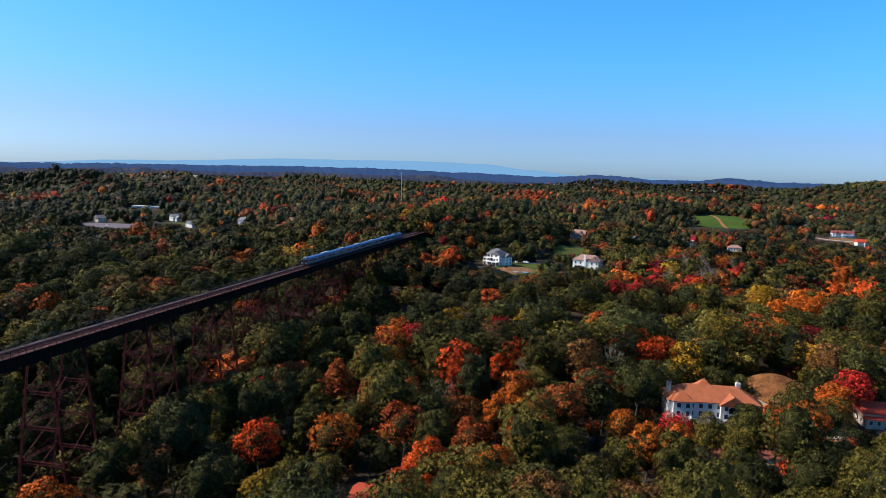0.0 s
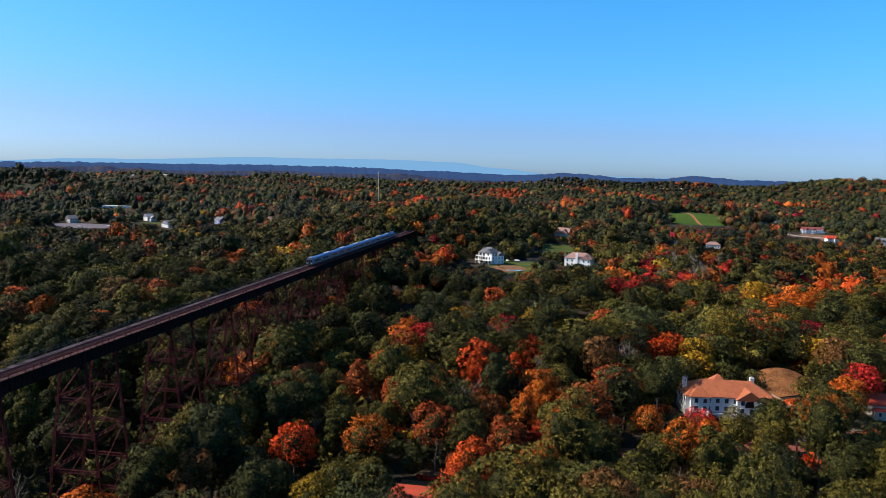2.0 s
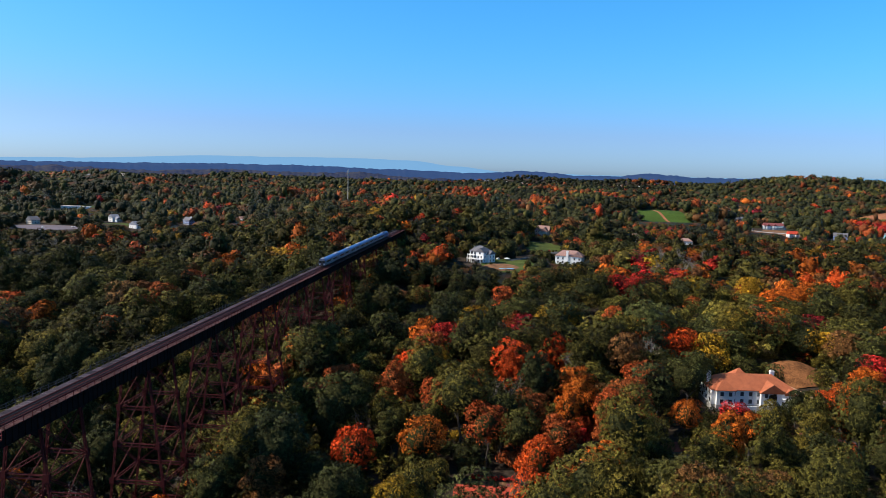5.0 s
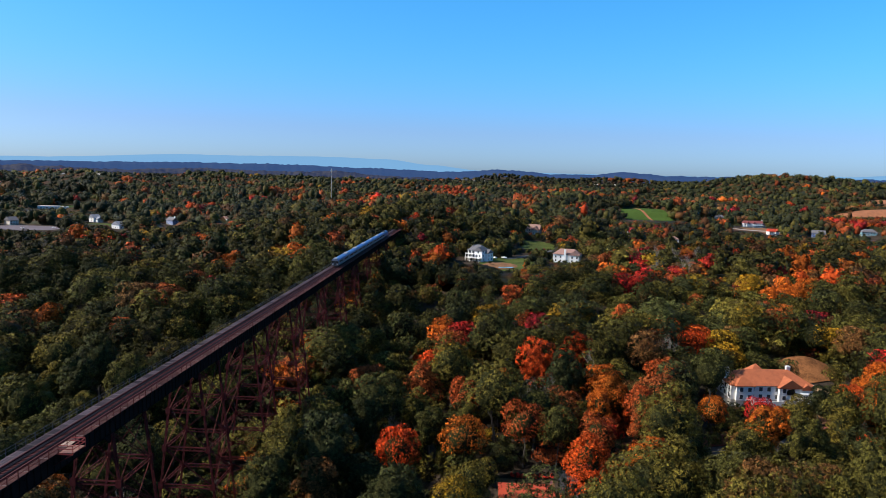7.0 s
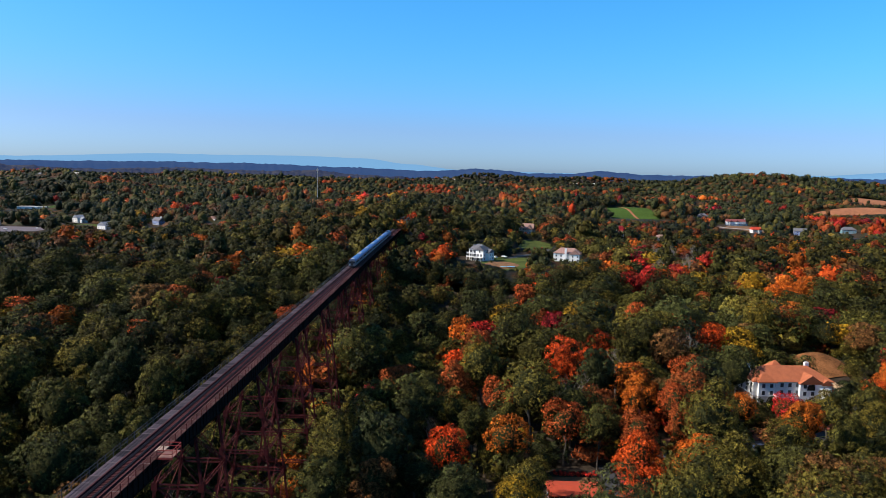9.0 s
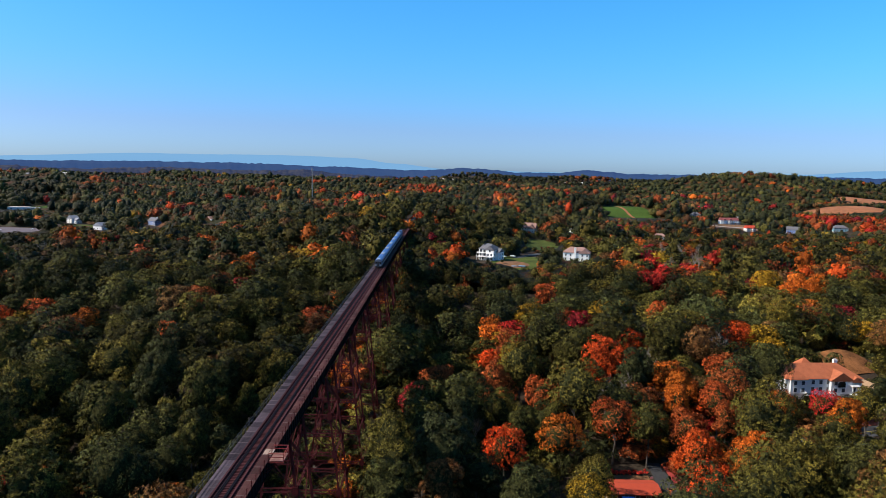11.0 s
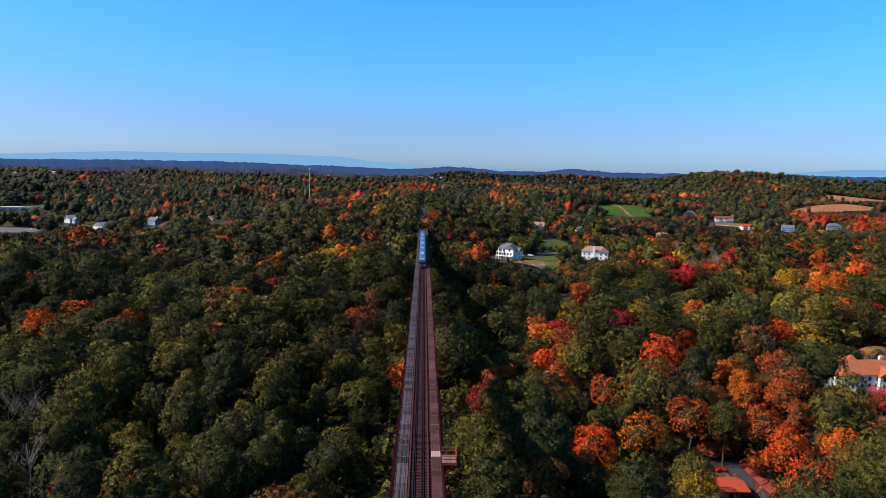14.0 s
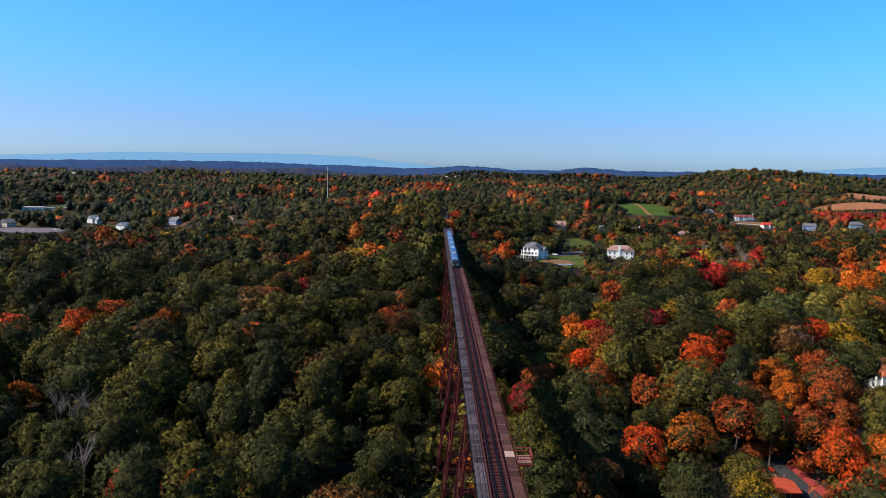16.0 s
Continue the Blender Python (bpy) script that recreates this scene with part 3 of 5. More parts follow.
# refuge platform hung on the side
b = Build()
for k in range(5):
    b.box(3.65, 5.9, 102.9 + k * 0.66, 103.5 + k * 0.66, DECK_Z - 0.16, DECK_Z - 0.08)
bright_red = surface("bright_red_paint", (0.20, 0.022, 0.016), 0.7, vary=0.4, scale=1.2, fine=6)
refuge = part("refuge_platform", b.mesh("refuge_platform", surface("worn_platform_boards", (0.22, 0.10, 0.075), 0.85, vary=0.4, scale=1, fine=8)), viaduct, "small refuge platform of worn boards")
for yy in (102.8, 104.5, 106.3):
    part("beam", Build().bar((2.7, yy, DECK_Z - 0.3), (5.95, yy, DECK_Z - 0.3), 0.15, 0.2).mesh("beam", bright_red), refuge)
    part("strut", Build().bar((2.8, yy, DECK_Z - 2.2), (5.8, yy, DECK_Z - 0.35), 0.12, 0.12).mesh("strut", red_steel), refuge)
    part("post", Build().box(5.88, 5.97, yy - 0.05, yy + 0.05, DECK_Z - 0.3, DECK_Z + 1.1).mesh("post", bright_red), refuge)
for z in (0.55, 1.1):
    for p, q in (((5.92, 102.8), (5.92, 106.3)), ((3.6, 102.8), (5.92, 102.8)), ((3.6, 106.3), (5.92, 106.3))):
        part("rail", Build().bar((*p, DECK_Z + z), (*q, DECK_Z + z), 0.11, 0.11).mesh("rail", bright_red), refuge)
# far abutment
part("abutment", Build().box(-4.6, 4.6, DECK_Y1 - 3, DECK_Y1 + 10, 40, DECK_Z - 0.45).box(-5.2, 5.2, DECK_Y1 + 6, DECK_Y1 + 12, 36, DECK_Z - 0.3).mesh("abutment", pier_stone), viaduct, "dark concrete abutment")

# the line past the viaduct
bed = Build().box(-2.6, 2.6, DECK_Y1, RAIL_Y1, DECK_Z - 1.1, DECK_Z - 0.3).mesh("track_bed", surface("ballast", (0.05, 0.042, 0.042), 0.95, vary=0.4, scale=0.8, fine=8, bump=0.05))
tagged(new("track_bed", bed), "dark stone ballast of the railway line in the woods", "track bed", kind="structure")


# ---- the train ----
COACH = 25.6
SIDE = ((-1.5, 0.95), (-1.58, 1.6), (-1.58, 3.15), (1.58, 3.15), (1.58, 1.6), (1.5, 0.95))
ROOF = ((-1.58, 3.16), (-1.52, 3.5), (-1.30, 3.78), (-0.8, 3.98), (0, 4.05), (0.8, 3.98), (1.30, 3.78), (1.52, 3.5), (1.58, 3.16))
body_mesh = shell(0.15, COACH, SIDE, "body", stainless)
roof_mesh = shell(0.15, COACH, ROOF, "roof", sky_tinted_roof)
window_mesh = Build().box(-0.03, 0.03, 0, 1.35, 0, 0.72).mesh("window", dark_glass)
door_mesh = Build().box(-0.03, 0.03, 0, 0.62, 0, 1.95).box(-0.034, 0.034, 0.15, 0.47, 1.05, 1.7).mesh("door", surface("door_leaf", (0.16, 0.17, 0.19), 0.45, metal=0.4, vary=0.15))
unit_mesh = Build().box(-0.85, 0.85, 0, 2.6, 0, 0.22).box(-0.7, 0.7, 0.2, 2.4, 0.22, 0.3).mesh("roof_unit", roof_unit)
rib = Build()
for z in (1.15, 1.4, 2.85, 3.0):
    for s in (-1, 1):
        rib.box(s * 1.575, s * 1.6, 0.3, COACH - 0.15, z, z + 0.05)
rib_mesh = rib.mesh("side_rib", stainless)
bog = Build()
for yy in (-1.25, 1.25):
    for x in (-0.72, 0.72):
        bog.tube((x - 0.06, yy, 0.45), (x + 0.06, yy, 0.45), 0.45, 0.45, 12)
    bog.tube((-0.8, yy, 0.45), (0.8, yy, 0.45), 0.08, 0.08, 6)
for x in (-1.0, 1.0):
    bog.box(x - 0.1, x + 0.1, -1.8, 1.8, 0.4, 0.75)
bog.box(-1.0, 1.0, -0.3, 0.3, 0.45, 0.8)
bogie_mesh = bog.mesh("bogie", black_paint)
under_mesh = Build().box(-1.3, 1.3, 6.5, 9.5, 0.35, 0.95).box(-1.2, 1.2, 11, 15.5, 0.4, 0.95).box(-1.3, 1.3, 16.5, 19, 0.35, 0.95).mesh("underframe", black_paint)
gang_mesh = Build().box(-0.6, 0.6, 0, 0.5, 1.0, 3.2).mesh("gangway", black_paint)
stripe_mesh = Build().box(-1.612, -1.585, 9.8, 15.8, 1.02, 1.12).box(1.585, 1.612, 9.8, 15.8, 1.02, 1.12).mesh("step_light", roof_unit)


def coach(y, cab=False):
    c = empty("cab_coach" if cab else "passenger_coach", pose(0, y, DECK_Z + 0.01),
              "silver cab coach with dark end windows leading the train" if cab else "silver stainless passenger coach with dark windows and a sky-tinted roof", "train coach", "coaches of the train")
    part("body", body_mesh, c)
    part("roof", roof_mesh, c, "rounded roof, coloured blue for the sky's reflection")
    part("side_rib", rib_mesh, c)
    part("underframe", under_mesh, c)
    part("step_light", stripe_mesh, c)
    for yy in (0.6, COACH - 3.2):
        u = part("roof_unit", unit_mesh, c, "pale roof equipment box")
        u.location = (0, yy, 4.0)
    for yy in (3.2, COACH - 3.0):
        p = part("bogie", bogie_mesh, c)
        p.location = (0, yy, 0)
    for s in (-1, 1):
        yy = 3.0
        while yy < COACH - 3.6:
            if not 11.2 < yy < 14.0:
                w = part("window", window_mesh, c)
                w.location = (s * 1.575, yy, 2.05)
            yy += 1.72
        for dy in (12.2, 12.85):
            d = part("door", door_mesh, c)
            d.location = (s * 1.575, dy, 1.05)
        d = part("door", door_mesh, c)
        d.location = (s * 1.575, 1.4, 1.05)
    if cab:
        front = part("cab_end", Build().box(-1.55, 1.55, -0.05, 0.16, 1.0, 3.15).box(-1.3, 1.3, -0.02, 0.16, 3.15, 3.75).mesh("cab_end", stainless), c)
        part("end_window", Build().box(-1.35, -0.55, -0.09, -0.04, 2.1, 3.0).mesh("end_window", dark_glass), front)
        part("end_window", Build().box(0.55, 1.35, -0.09, -0.04, 2.1, 3.0).mesh("end_window", dark_glass), front)
        part("end_door", Build().box(-0.42, 0.42, -0.1, -0.04, 1.05, 3.1).mesh("end_door", black_paint), front, "dark end door")
        part("coupler", Build().box(-0.2, 0.2, -0.9, 0, 0.75, 1.0).box(-1.3, 1.3, -0.35, 0, 0.6, 0.95).mesh("coupler", black_paint), front)
        for x in (-1.1, 1.1):
            h = part("headlight", Build().tube((x, -0.12, 1.45), (x, -0.04, 1.45), 0.14, 0.14, 10).mesh("headlight", lamp_glass), front)
    else:
        part("gangway", gang_mesh, c).location = (0, -0.3, 0)
    return c


TRAIN_Y = 326.0
coach(TRAIN_Y, cab=True)
for i in range(1, 6):
    coach(TRAIN_Y + i * 26.0)
loco = empty("locomotive", pose(0, TRAIN_Y + 6 * 26.0, DECK_Z + 0.01), "dark blue and grey diesel locomotive pushing the train", "locomotive")
lp = ((-1.5, 0.95), (-1.55, 3.2), (-1.2, 4.0), (-0.5, 4.25), (0.5, 4.25), (1.2, 4.0), (1.55, 3.2), (1.5, 0.95))
part("body", shell(0.2, 14.5, lp, "body", blue_paint), loco)
part("nose", shell(14.5, 17.4, ((-1.5, 0.95), (-1.5, 2.6), (-1.1, 3.0), (1.1, 3.0), (1.5, 2.6), (1.5, 0.95)), "nose", blue_paint), loco)
part("radiator", Build().box(-1.0, 1.0, 1.5, 4.5, 4.25, 4.5).box(-0.9, 0.9, 6, 8, 4.25, 4.45).mesh("radiator", black_paint), loco)
part("stripe", Build().box(-1.57, -1.545, 0.3, 14.4, 1.6, 2.2).box(1.545, 1.57, 0.3, 14.4, 1.6, 2.2).mesh("stripe", stainless), loco, "silver side band")
part("fuel_tank", Build().box(-1.3, 1.3, 6, 11.5, 0.3, 0.95).mesh("fuel_tank", black_paint), loco)
for yy in (3.2, 14.2):
    part("bogie", bogie_mesh, loco).location = (0, yy, 0)


# ---- houses ----
def roof_solid(b, cx, cy, w, d, z, rise, style, over=0.5):
    """A gable (ridge along x), cross gable (ridge along y) or hip roof with thick eaves."""
    hw, hd = w / 2 + over, d / 2 + over
    t = 0.22
    if style == "gable_y":
        eave = [(-hw, -hd), (hw, -hd), (hw, hd), (-hw, hd)]
        ridge_pts = [(0, -hd), (0, hd)]
        tops = [(1, 2, 5, 4), (3, 0, 4, 5), (0, 1, 4), (2, 3, 5)]
    else:
        inset = hd * 0.95 if style == "hip" else 0.0
        eave = [(-hw, -hd), (hw, -hd), (hw, hd), (-hw, hd)]
        ridge_pts = [(-hw + inset, 0), (hw - inset, 0)]
        tops = [(0, 1, 5, 4), (2, 3, 4, 5), (3, 0, 4), (1, 2, 5)]
    base = len(b.v)
    b.v += [(cx + x, cy + y, z) for x, y in eave] + [(cx + x, cy + y, z + rise) for x, y in ridge_pts]
    b.v += [(cx + x, cy + y, z - t) for x, y in eave]
    b.f += [tuple(base + i for i in f) for f in tops]
    b.f += [(base + i, base + 6 + i, base + 6 + (i + 1) % 4, base + (i + 1) % 4) for i in range(4)]
    b.f.append((base + 9, base + 8, base + 7, base + 6))


def gable_wall(b, cx, cy, w, d, z, rise, style):
    """The triangular wall ends under a gable roof."""
    if style == "gable":
        for s in (-1, 1):
            x = cx + s * w / 2
            b.poly((x, cy - d / 2, z), (x, cy + d / 2, z), (x, cy, z + rise * 0.93))
    elif style == "gable_y":
        for s in (-1, 1):
            y = cy + s * d / 2
            b.poly((cx - w / 2, y, z), (cx + w / 2, y, z), (cx, y, z + rise * 0.93))


window_frames, window_panes = {}, {}


def window_meshes(w, h):
    if (w, h) not in window_frames:
        f = Build()
        for y in (-0.07, 0.02):
            for m in (0.11, 0.0):
                f.v += [(-w / 2 - m, y, -m), (w / 2 + m, y, -m), (w / 2 + m, y, h + m), (-w / 2 - m, y, h + m)]
        for k in range(4):
            n = (k + 1) % 4
            f.f += [(k, n, 4 + n, 4 + k), (8 + n, 8 + k, 12 + k, 12 + n), (n, k, 8 + k, 8 + n), (4 + k, 4 + n, 12 + n, 12 + k)]
        window_frames[w, h] = f.mesh("window", white_paint)
        window_panes[w, h] = Build().box(-w / 2, w / 2, -0.03, 0.02, 0, h).mesh("pane", house_glass)
    return window_frames[w, h], window_panes[w, h]


def house(nm, label, x, y, rot, blocks, wall_mat, roof_mat, chimneys=(), storeys=2, win=(1.1, 1.5), gap=2.8, faces="FLRB", porch=None, lift=0.0):
    """A house of one or more blocks (dx, dy, width, depth, eaves height, roof rise, roof style); the front looks along -y before turning."""
    z0 = land1(x, y) + lift
    h = empty(nm, pose(x, y, z0, 0, 0, rot), label, "house")
    for bi, (dx, dy, w, d, hh, rise, style) in enumerate(blocks):
        b = Build().box(dx - w / 2, dx + w / 2, dy - d / 2, dy + d / 2, -3.0, hh)
        gable_wall(b, dx, dy, w, d, hh, rise, style)
        wall = part("wall", b.mesh("wall", wall_mat), h)
        part("plinth", Build().box(dx - w / 2 - 0.05, dx + w / 2 + 0.05, dy - d / 2 - 0.05, dy + d / 2 + 0.05, -3.0, 0.35).mesh("plinth", concrete), h)
        b = Build()
        roof_solid(b, dx, dy, w, d, hh, rise, style)
        part("roof", b.mesh("roof", roof_mat), h)
        n_st = max(1, int(hh / 2.7)) if storeys > 1 else 1
        fm, pm = window_meshes(*win)
        for st in range(n_st):
            zz = 0.9 + st * 2.8
            if zz + win[1] > hh - 0.1:
                continue
            sides = []
            if "F" in faces:
                sides += [(dx + k, dy - d / 2, 0) for k in np.arange(-w / 2 + gap * 0.6, w / 2 - 0.8, gap)]
            if "B" in faces:
                sides += [(dx + k, dy + d / 2, 180) for k in np.arange(-w / 2 + gap * 0.6, w / 2 - 0.8, gap)]
            if "L" in faces:
                sides += [(dx - w / 2, dy + k, -90) for k in np.arange(-d / 2 + gap * 0.6, d / 2 - 0.8, gap * 1.2)]
            if "R" in faces:
                sides += [(dx + w / 2, dy + k, 90) for k in np.arange(-d / 2 + gap * 0.6, d / 2 - 0.8, gap * 1.2)]
            for wx, wy, a in sides:
                inside = any(abs(wx - bx) < bw / 2 - 0.1 and abs(wy - by) < bd / 2 - 0.1 for bj, (bx, by, bw, bd, *rest) in enumerate(blocks) if bj != bi)
                if inside:
                    continue
                wo = part("window", fm, h)
                wo.matrix_basis = pose(wx, wy, zz, 0, 0, a)
                part("pane", pm, wo)
    for cx, cy, top in chimneys:
        c = part("chimney", Build().box(cx - 0.75, cx + 0.75, cy - 0.55, cy + 0.55, 1.0, top).box(cx - 0.85, cx + 0.85, cy - 0.65, cy + 0.65, top - 0.45, top - 0.2).mesh("chimney", white_paint), h)
        part("chimney_cap", Build().box(cx - 0.5, cx + 0.5, cy - 0.35, cy + 0.35, top, top + 0.25).mesh("chimney_cap", concrete), c)
    if porch:
        px, py, pw, pd, ph = porch
        po = part("porch", Build().box(px - pw / 2, px + pw / 2, py - pd, py, 0.1, 0.35).mesh("porch", white_paint), h)
        part("porch_roof", Build().box(px - pw / 2 - 0.2, px + pw / 2 + 0.2, py - pd - 0.2, py, ph, ph + 0.2).mesh("porch_roof", white_paint), po)
        k = max(2, int(pw / 2.5))
        pm2 = Build().box(-0.12, 0.12, -0.12, 0.12, 0.35, ph).mesh("post", white_paint)
        for i in range(k + 1):
            part("post", pm2, po).location = (px - pw / 2 + 0.2 + i * (pw - 0.4) / k, py - pd + 0.2, 0)
    return h


# front of the plot near the road: a large white house with terracotta roof
mansion = house("large_house", "large white house with terracotta hip roof and two chimneys", 180, 272, 4,
                [(-0.8, 1.6, 31, 14, 6.0, 4.4, "hip"), (5.5, -4.0, 8.5, 6, 5.6, 3.2, "gable_y"), (-11.5, -4.0, 6.5, 5, 6.0, 2.6, "hip"), (12.0, -3.6, 4.2, 5, 4.8, 2.0, "gable_y"), (-2, 7, 9, 9, 6.2, 4.9, "hip")],
                white_paint, shingle["terracotta"], chimneys=((-15.2, 2, 10.8), (9.5, 4.5, 11.0)), gap=3.1, win=(1.3, 1.6), porch=(10.5, -6.6, 3.2, 2.0, 3.6), lift=1.7)
part("arched_window", Build().box(4.0, 7.0, -7.12, -6.98, 2.9, 4.6).box(4.4, 6.6, -7.12, -6.98, 4.6, 5.1).mesh("arched_window", dark_glass), mansion, "large arched window above the door")
part("terrace_wall", Build().box(-9, 3.5, -9.5, -9.2, -1.2, 1.1).box(-9, -8.7, -9.5, -6, -1.2, 1.1).mesh("terrace_wall", white_paint), mansion)
wall_stone = surface("tan_wall_stone", (0.40, 0.26, 0.16), 0.9, vary=0.3, scale=0.6, fine=5, bump=0.02)
tagged(new("retaining_wall", Build().bar((197.5, 282.6, 24.2), (204.6, 273.5, 22.0), 0.5, 4.2).bar((197.4, 282.7, 26.4), (204.7, 273.4, 24.2), 0.75, 0.25).mesh("retaining_wall", wall_stone)), "tan stone retaining wall below the mound by the drive", "wall")
house("red_roof_house", "low tan house with a bright red roof beside a car yard", 240, 283, 2, [(0, 0, 17, 9, 4.6, 3.2, "gable"), (-5, -4.6, 6, 3, 3.0, 0.6, "gable")], tan_paint, shingle["red"], storeys=2, gap=2.6)
house("red_roof_shed", "low shed with a red-brown shingle roof beside a drive", 82.6, 183, 0, [(0, 0, 14, 8.6, 2.7, 1.0, "gable")], surface("dark_red_boards", (0.12, 0.025, 0.02), 0.8, vary=0.2), shingle["rust_red"], storeys=1, gap=3.0)
tall = house("tall_white_house", "tall white house with grey roof and rear decks over a lawn", 66, 537, -32,
             [(0, 0, 13, 10, 8.4, 3.8, "hip"), (3.5, -3.6, 6.5, 5, 8.2, 3.0, "gable_y"), (7.4, 2.0, 3.6, 8, 6.4, 2.6, "gable"), (-4.5, 3, 6, 8, 8.4, 3.4, "gable_y")], white_paint, shingle["grey"], gap=3.3, faces="LRB")
for k, (lo, hi) in enumerate(((-6.3, 0.0), (-6.3, 6.6))):
    zz = 5.4 - 2.7 * k
    dk = part("deck", Build().box(lo, hi, -8.6 - k, -5.0, zz, zz + 0.25).mesh("deck", white_paint), tall, "rear timber deck with rails")
    part("deck_rail", Build().box(lo, hi, -8.6 - k, -8.5 - k, zz + 1.0, zz + 1.12).box(lo, hi, -8.6 - k, -8.5 - k, zz + 0.55, zz + 0.62).mesh("deck_rail", white_paint), dk)
    for q in range(4):
        px = lo + 0.1 + q * (hi - lo - 0.2) / 3
        part("deck_post", Build().box(px - 0.1, px + 0.1, -8.6 - k, -8.4 - k, -2, zz + 1.1).mesh("deck_post", white_paint), dk)
for px, zz, ww, hh in ((-4.6, 5.7, 2.4, 2.2), (-1.6, 5.7, 2.0, 2.2), (-4.6, 3.0, 2.4, 2.1), (-1.6, 3.0, 2.0, 2.1), (-4.0, 0.4, 3.6, 2.0)):
    part("glass_door", Build().box(px - ww / 2, px + ww / 2, -5.06, -4.98, zz, zz + hh).mesh("glass_door", house_glass), tall, "wide sliding glass door")
for px, zz in ((2.2, 0.6), (4.8, 0.6), (2.2, 3.4), (4.8, 3.4), (3.5, 6.3)):
    part("glass_door", Build().box(px - 0.65, px + 0.65, -6.16, -6.08, zz, zz + 1.7).mesh("glass_door", house_glass), tall)
house("white_gabled_house", "white house with brown roof and a white chimney on its wall", 133, 537, -16,
      [(0, 0, 20, 10, 6.4, 3.9, "hip"), (6.0, -4.0, 7, 5, 6.2, 3.2, "gable_y")], white_paint, shingle["brown"], chimneys=((-0.8, -5.6, 10.2),), gap=3.6)
house("tan_gabled_house", "tan house with steep grey-brown gables among trees", 122, 750, -18, [(0, 0, 15, 10, 5.6, 5.0, "gable"), (3.5, -5, 6.5, 5, 5.0, 4.2, "gable_y")], cream_paint, shingle["brown"], gap=2.8)
house("small_grey_house", "small pale house with grey roof behind trees", 180, 800, 20, [(0, 0, 11, 8, 4.2, 3.2, "gable_y")], white_paint, shingle["grey"])
house("white_blue_house", "white and blue house with brown roof half hidden by trees", 243, 880, 12, [(-4, 0, 13, 10, 6.0, 3.6, "hip"), (8, -2, 9, 8, 5.4, 3.6, "gable_y")], white_paint, shingle["brown"], chimneys=((3, 0, 10.2),))
house("brown_roof_house", "low house with brown roof hidden by trees", 292, 850, -8, [(0, 0, 15, 9, 4.0, 3.2, "hip")], white_paint, shingle["brown"])
house("grey_roof_house", "grey-roofed house deep among trees", 292, 560, 30, [(0, 0, 13, 9, 5.0, 3.6, "gable")], cream_paint, shingle["grey"], chimneys=((-5, 0, 9.6),))
house("white_farmhouse", "long white farmhouse with red roof, dormers and a porch", 500, 1163, 3,
      [(0, 0, 30, 9, 6.4, 4.0, "gable"), (-9, -3.6, 5, 4, 6.2, 3.0, "gable_y"), (1, -3.6, 5, 4, 6.2, 3.0, "gable_y"), (18, 0, 3, 7, 4.0, 1.5, "gable")], white_paint, shingle["dark_red"], chimneys=((15.5, 1, 12.0),), gap=3.0, porch=(6, -4.6, 18, 2.6, 3.0))
house("white_grey_house", "white house with grey hip roof at the edge of a field", 482, 1268, -10, [(0, 0, 17, 12, 6.4, 4.4, "hip"), (0, -6, 6, 4, 6.0, 3.0, "gable_y")], white_paint, shingle["grey"], gap=3.2)
house("red_roof_cottage", "white cottage with orange-red roof among maples", 496, 1072, 8, [(0, 0, 14, 9, 5.4, 3.8, "gable"), (4, -5, 5, 4, 5.0, 3.0, "gable_y")], white_paint, shingle["red"])
house("blue_house", "blue gabled house with grey roof", 566, 1080, -24, [(0, 0, 18, 10, 6.4, 4.4, "gable")], blue_siding, shingle["grey"], gap=3.4)
house("teal_house", "low blue-green house with brown-grey roof", 640, 1085, -10, [(0, 0, 21, 12, 5.6, 4.4, "hip")], surface("teal_siding", (0.16, 0.30, 0.36), 0.7, vary=0.1), shingle["grey"], gap=3.6)
house("white_blue_farmhouse", "white house with pale gable and blue-shaded wing", -466, 946, -34, [(0, 0, 13, 10, 6.4, 4.0, "gable_y"), (9, 1, 9, 8, 4.6, 3.0, "gable")], white_paint, shingle["sky_tinted"], gap=4.5)
house("pale_gabled_house", "white gabled house on a cleared plot", -395, 877, -28, [(0, 0, 16, 11, 5.0, 4.4, "gable_y")], white_paint, shingle["sky_tinted"], gap=5)
house("blue_grey_house", "blue house with dark roof and white gable end", -357, 948, -38, [(0, 0, 18, 10, 6.0, 4.2, "gable")], blue_siding, shingle["grey"], chimneys=((6, 0, 11.4),), gap=3.0)
house("small_white_house", "small white house half hidden by trees", -283, 952, -30, [(0, 0, 11, 8, 4.4, 3.2, "gable_y")], white_paint, shingle["brown"])
house("cream_house", "cream gabled house near a parking yard", -540, 880, -30, [(0, 0, 15, 11, 5.6, 4.4, "gable_y"), (-9, 2, 8, 8, 4.4, 3.0, "gable")], cream_paint, shingle["grey"])
house("sports_hall", "long low white hall with a flat pale roof", -640, 1118, 14, [(0, 0, 30, 14, 4.4, 0.5, "hip"), (21, 4, 12, 10, 3.6, 0.4, "hip")], white_paint, shingle["pale"], storeys=1, gap=9.0, win=(2.5, 1.4))
house("low_white_hall", "low white building with a pale roof among trees", -590, 1140, 8, [(0, 0, 26, 12, 3.8, 0.4, "hip")], white_paint, shingle["pale"], storeys=1, gap=8.0, win=(2.0, 1.3))

# houses too far off to show more than wall and roof, on the ridges
rh = random.Random(5)


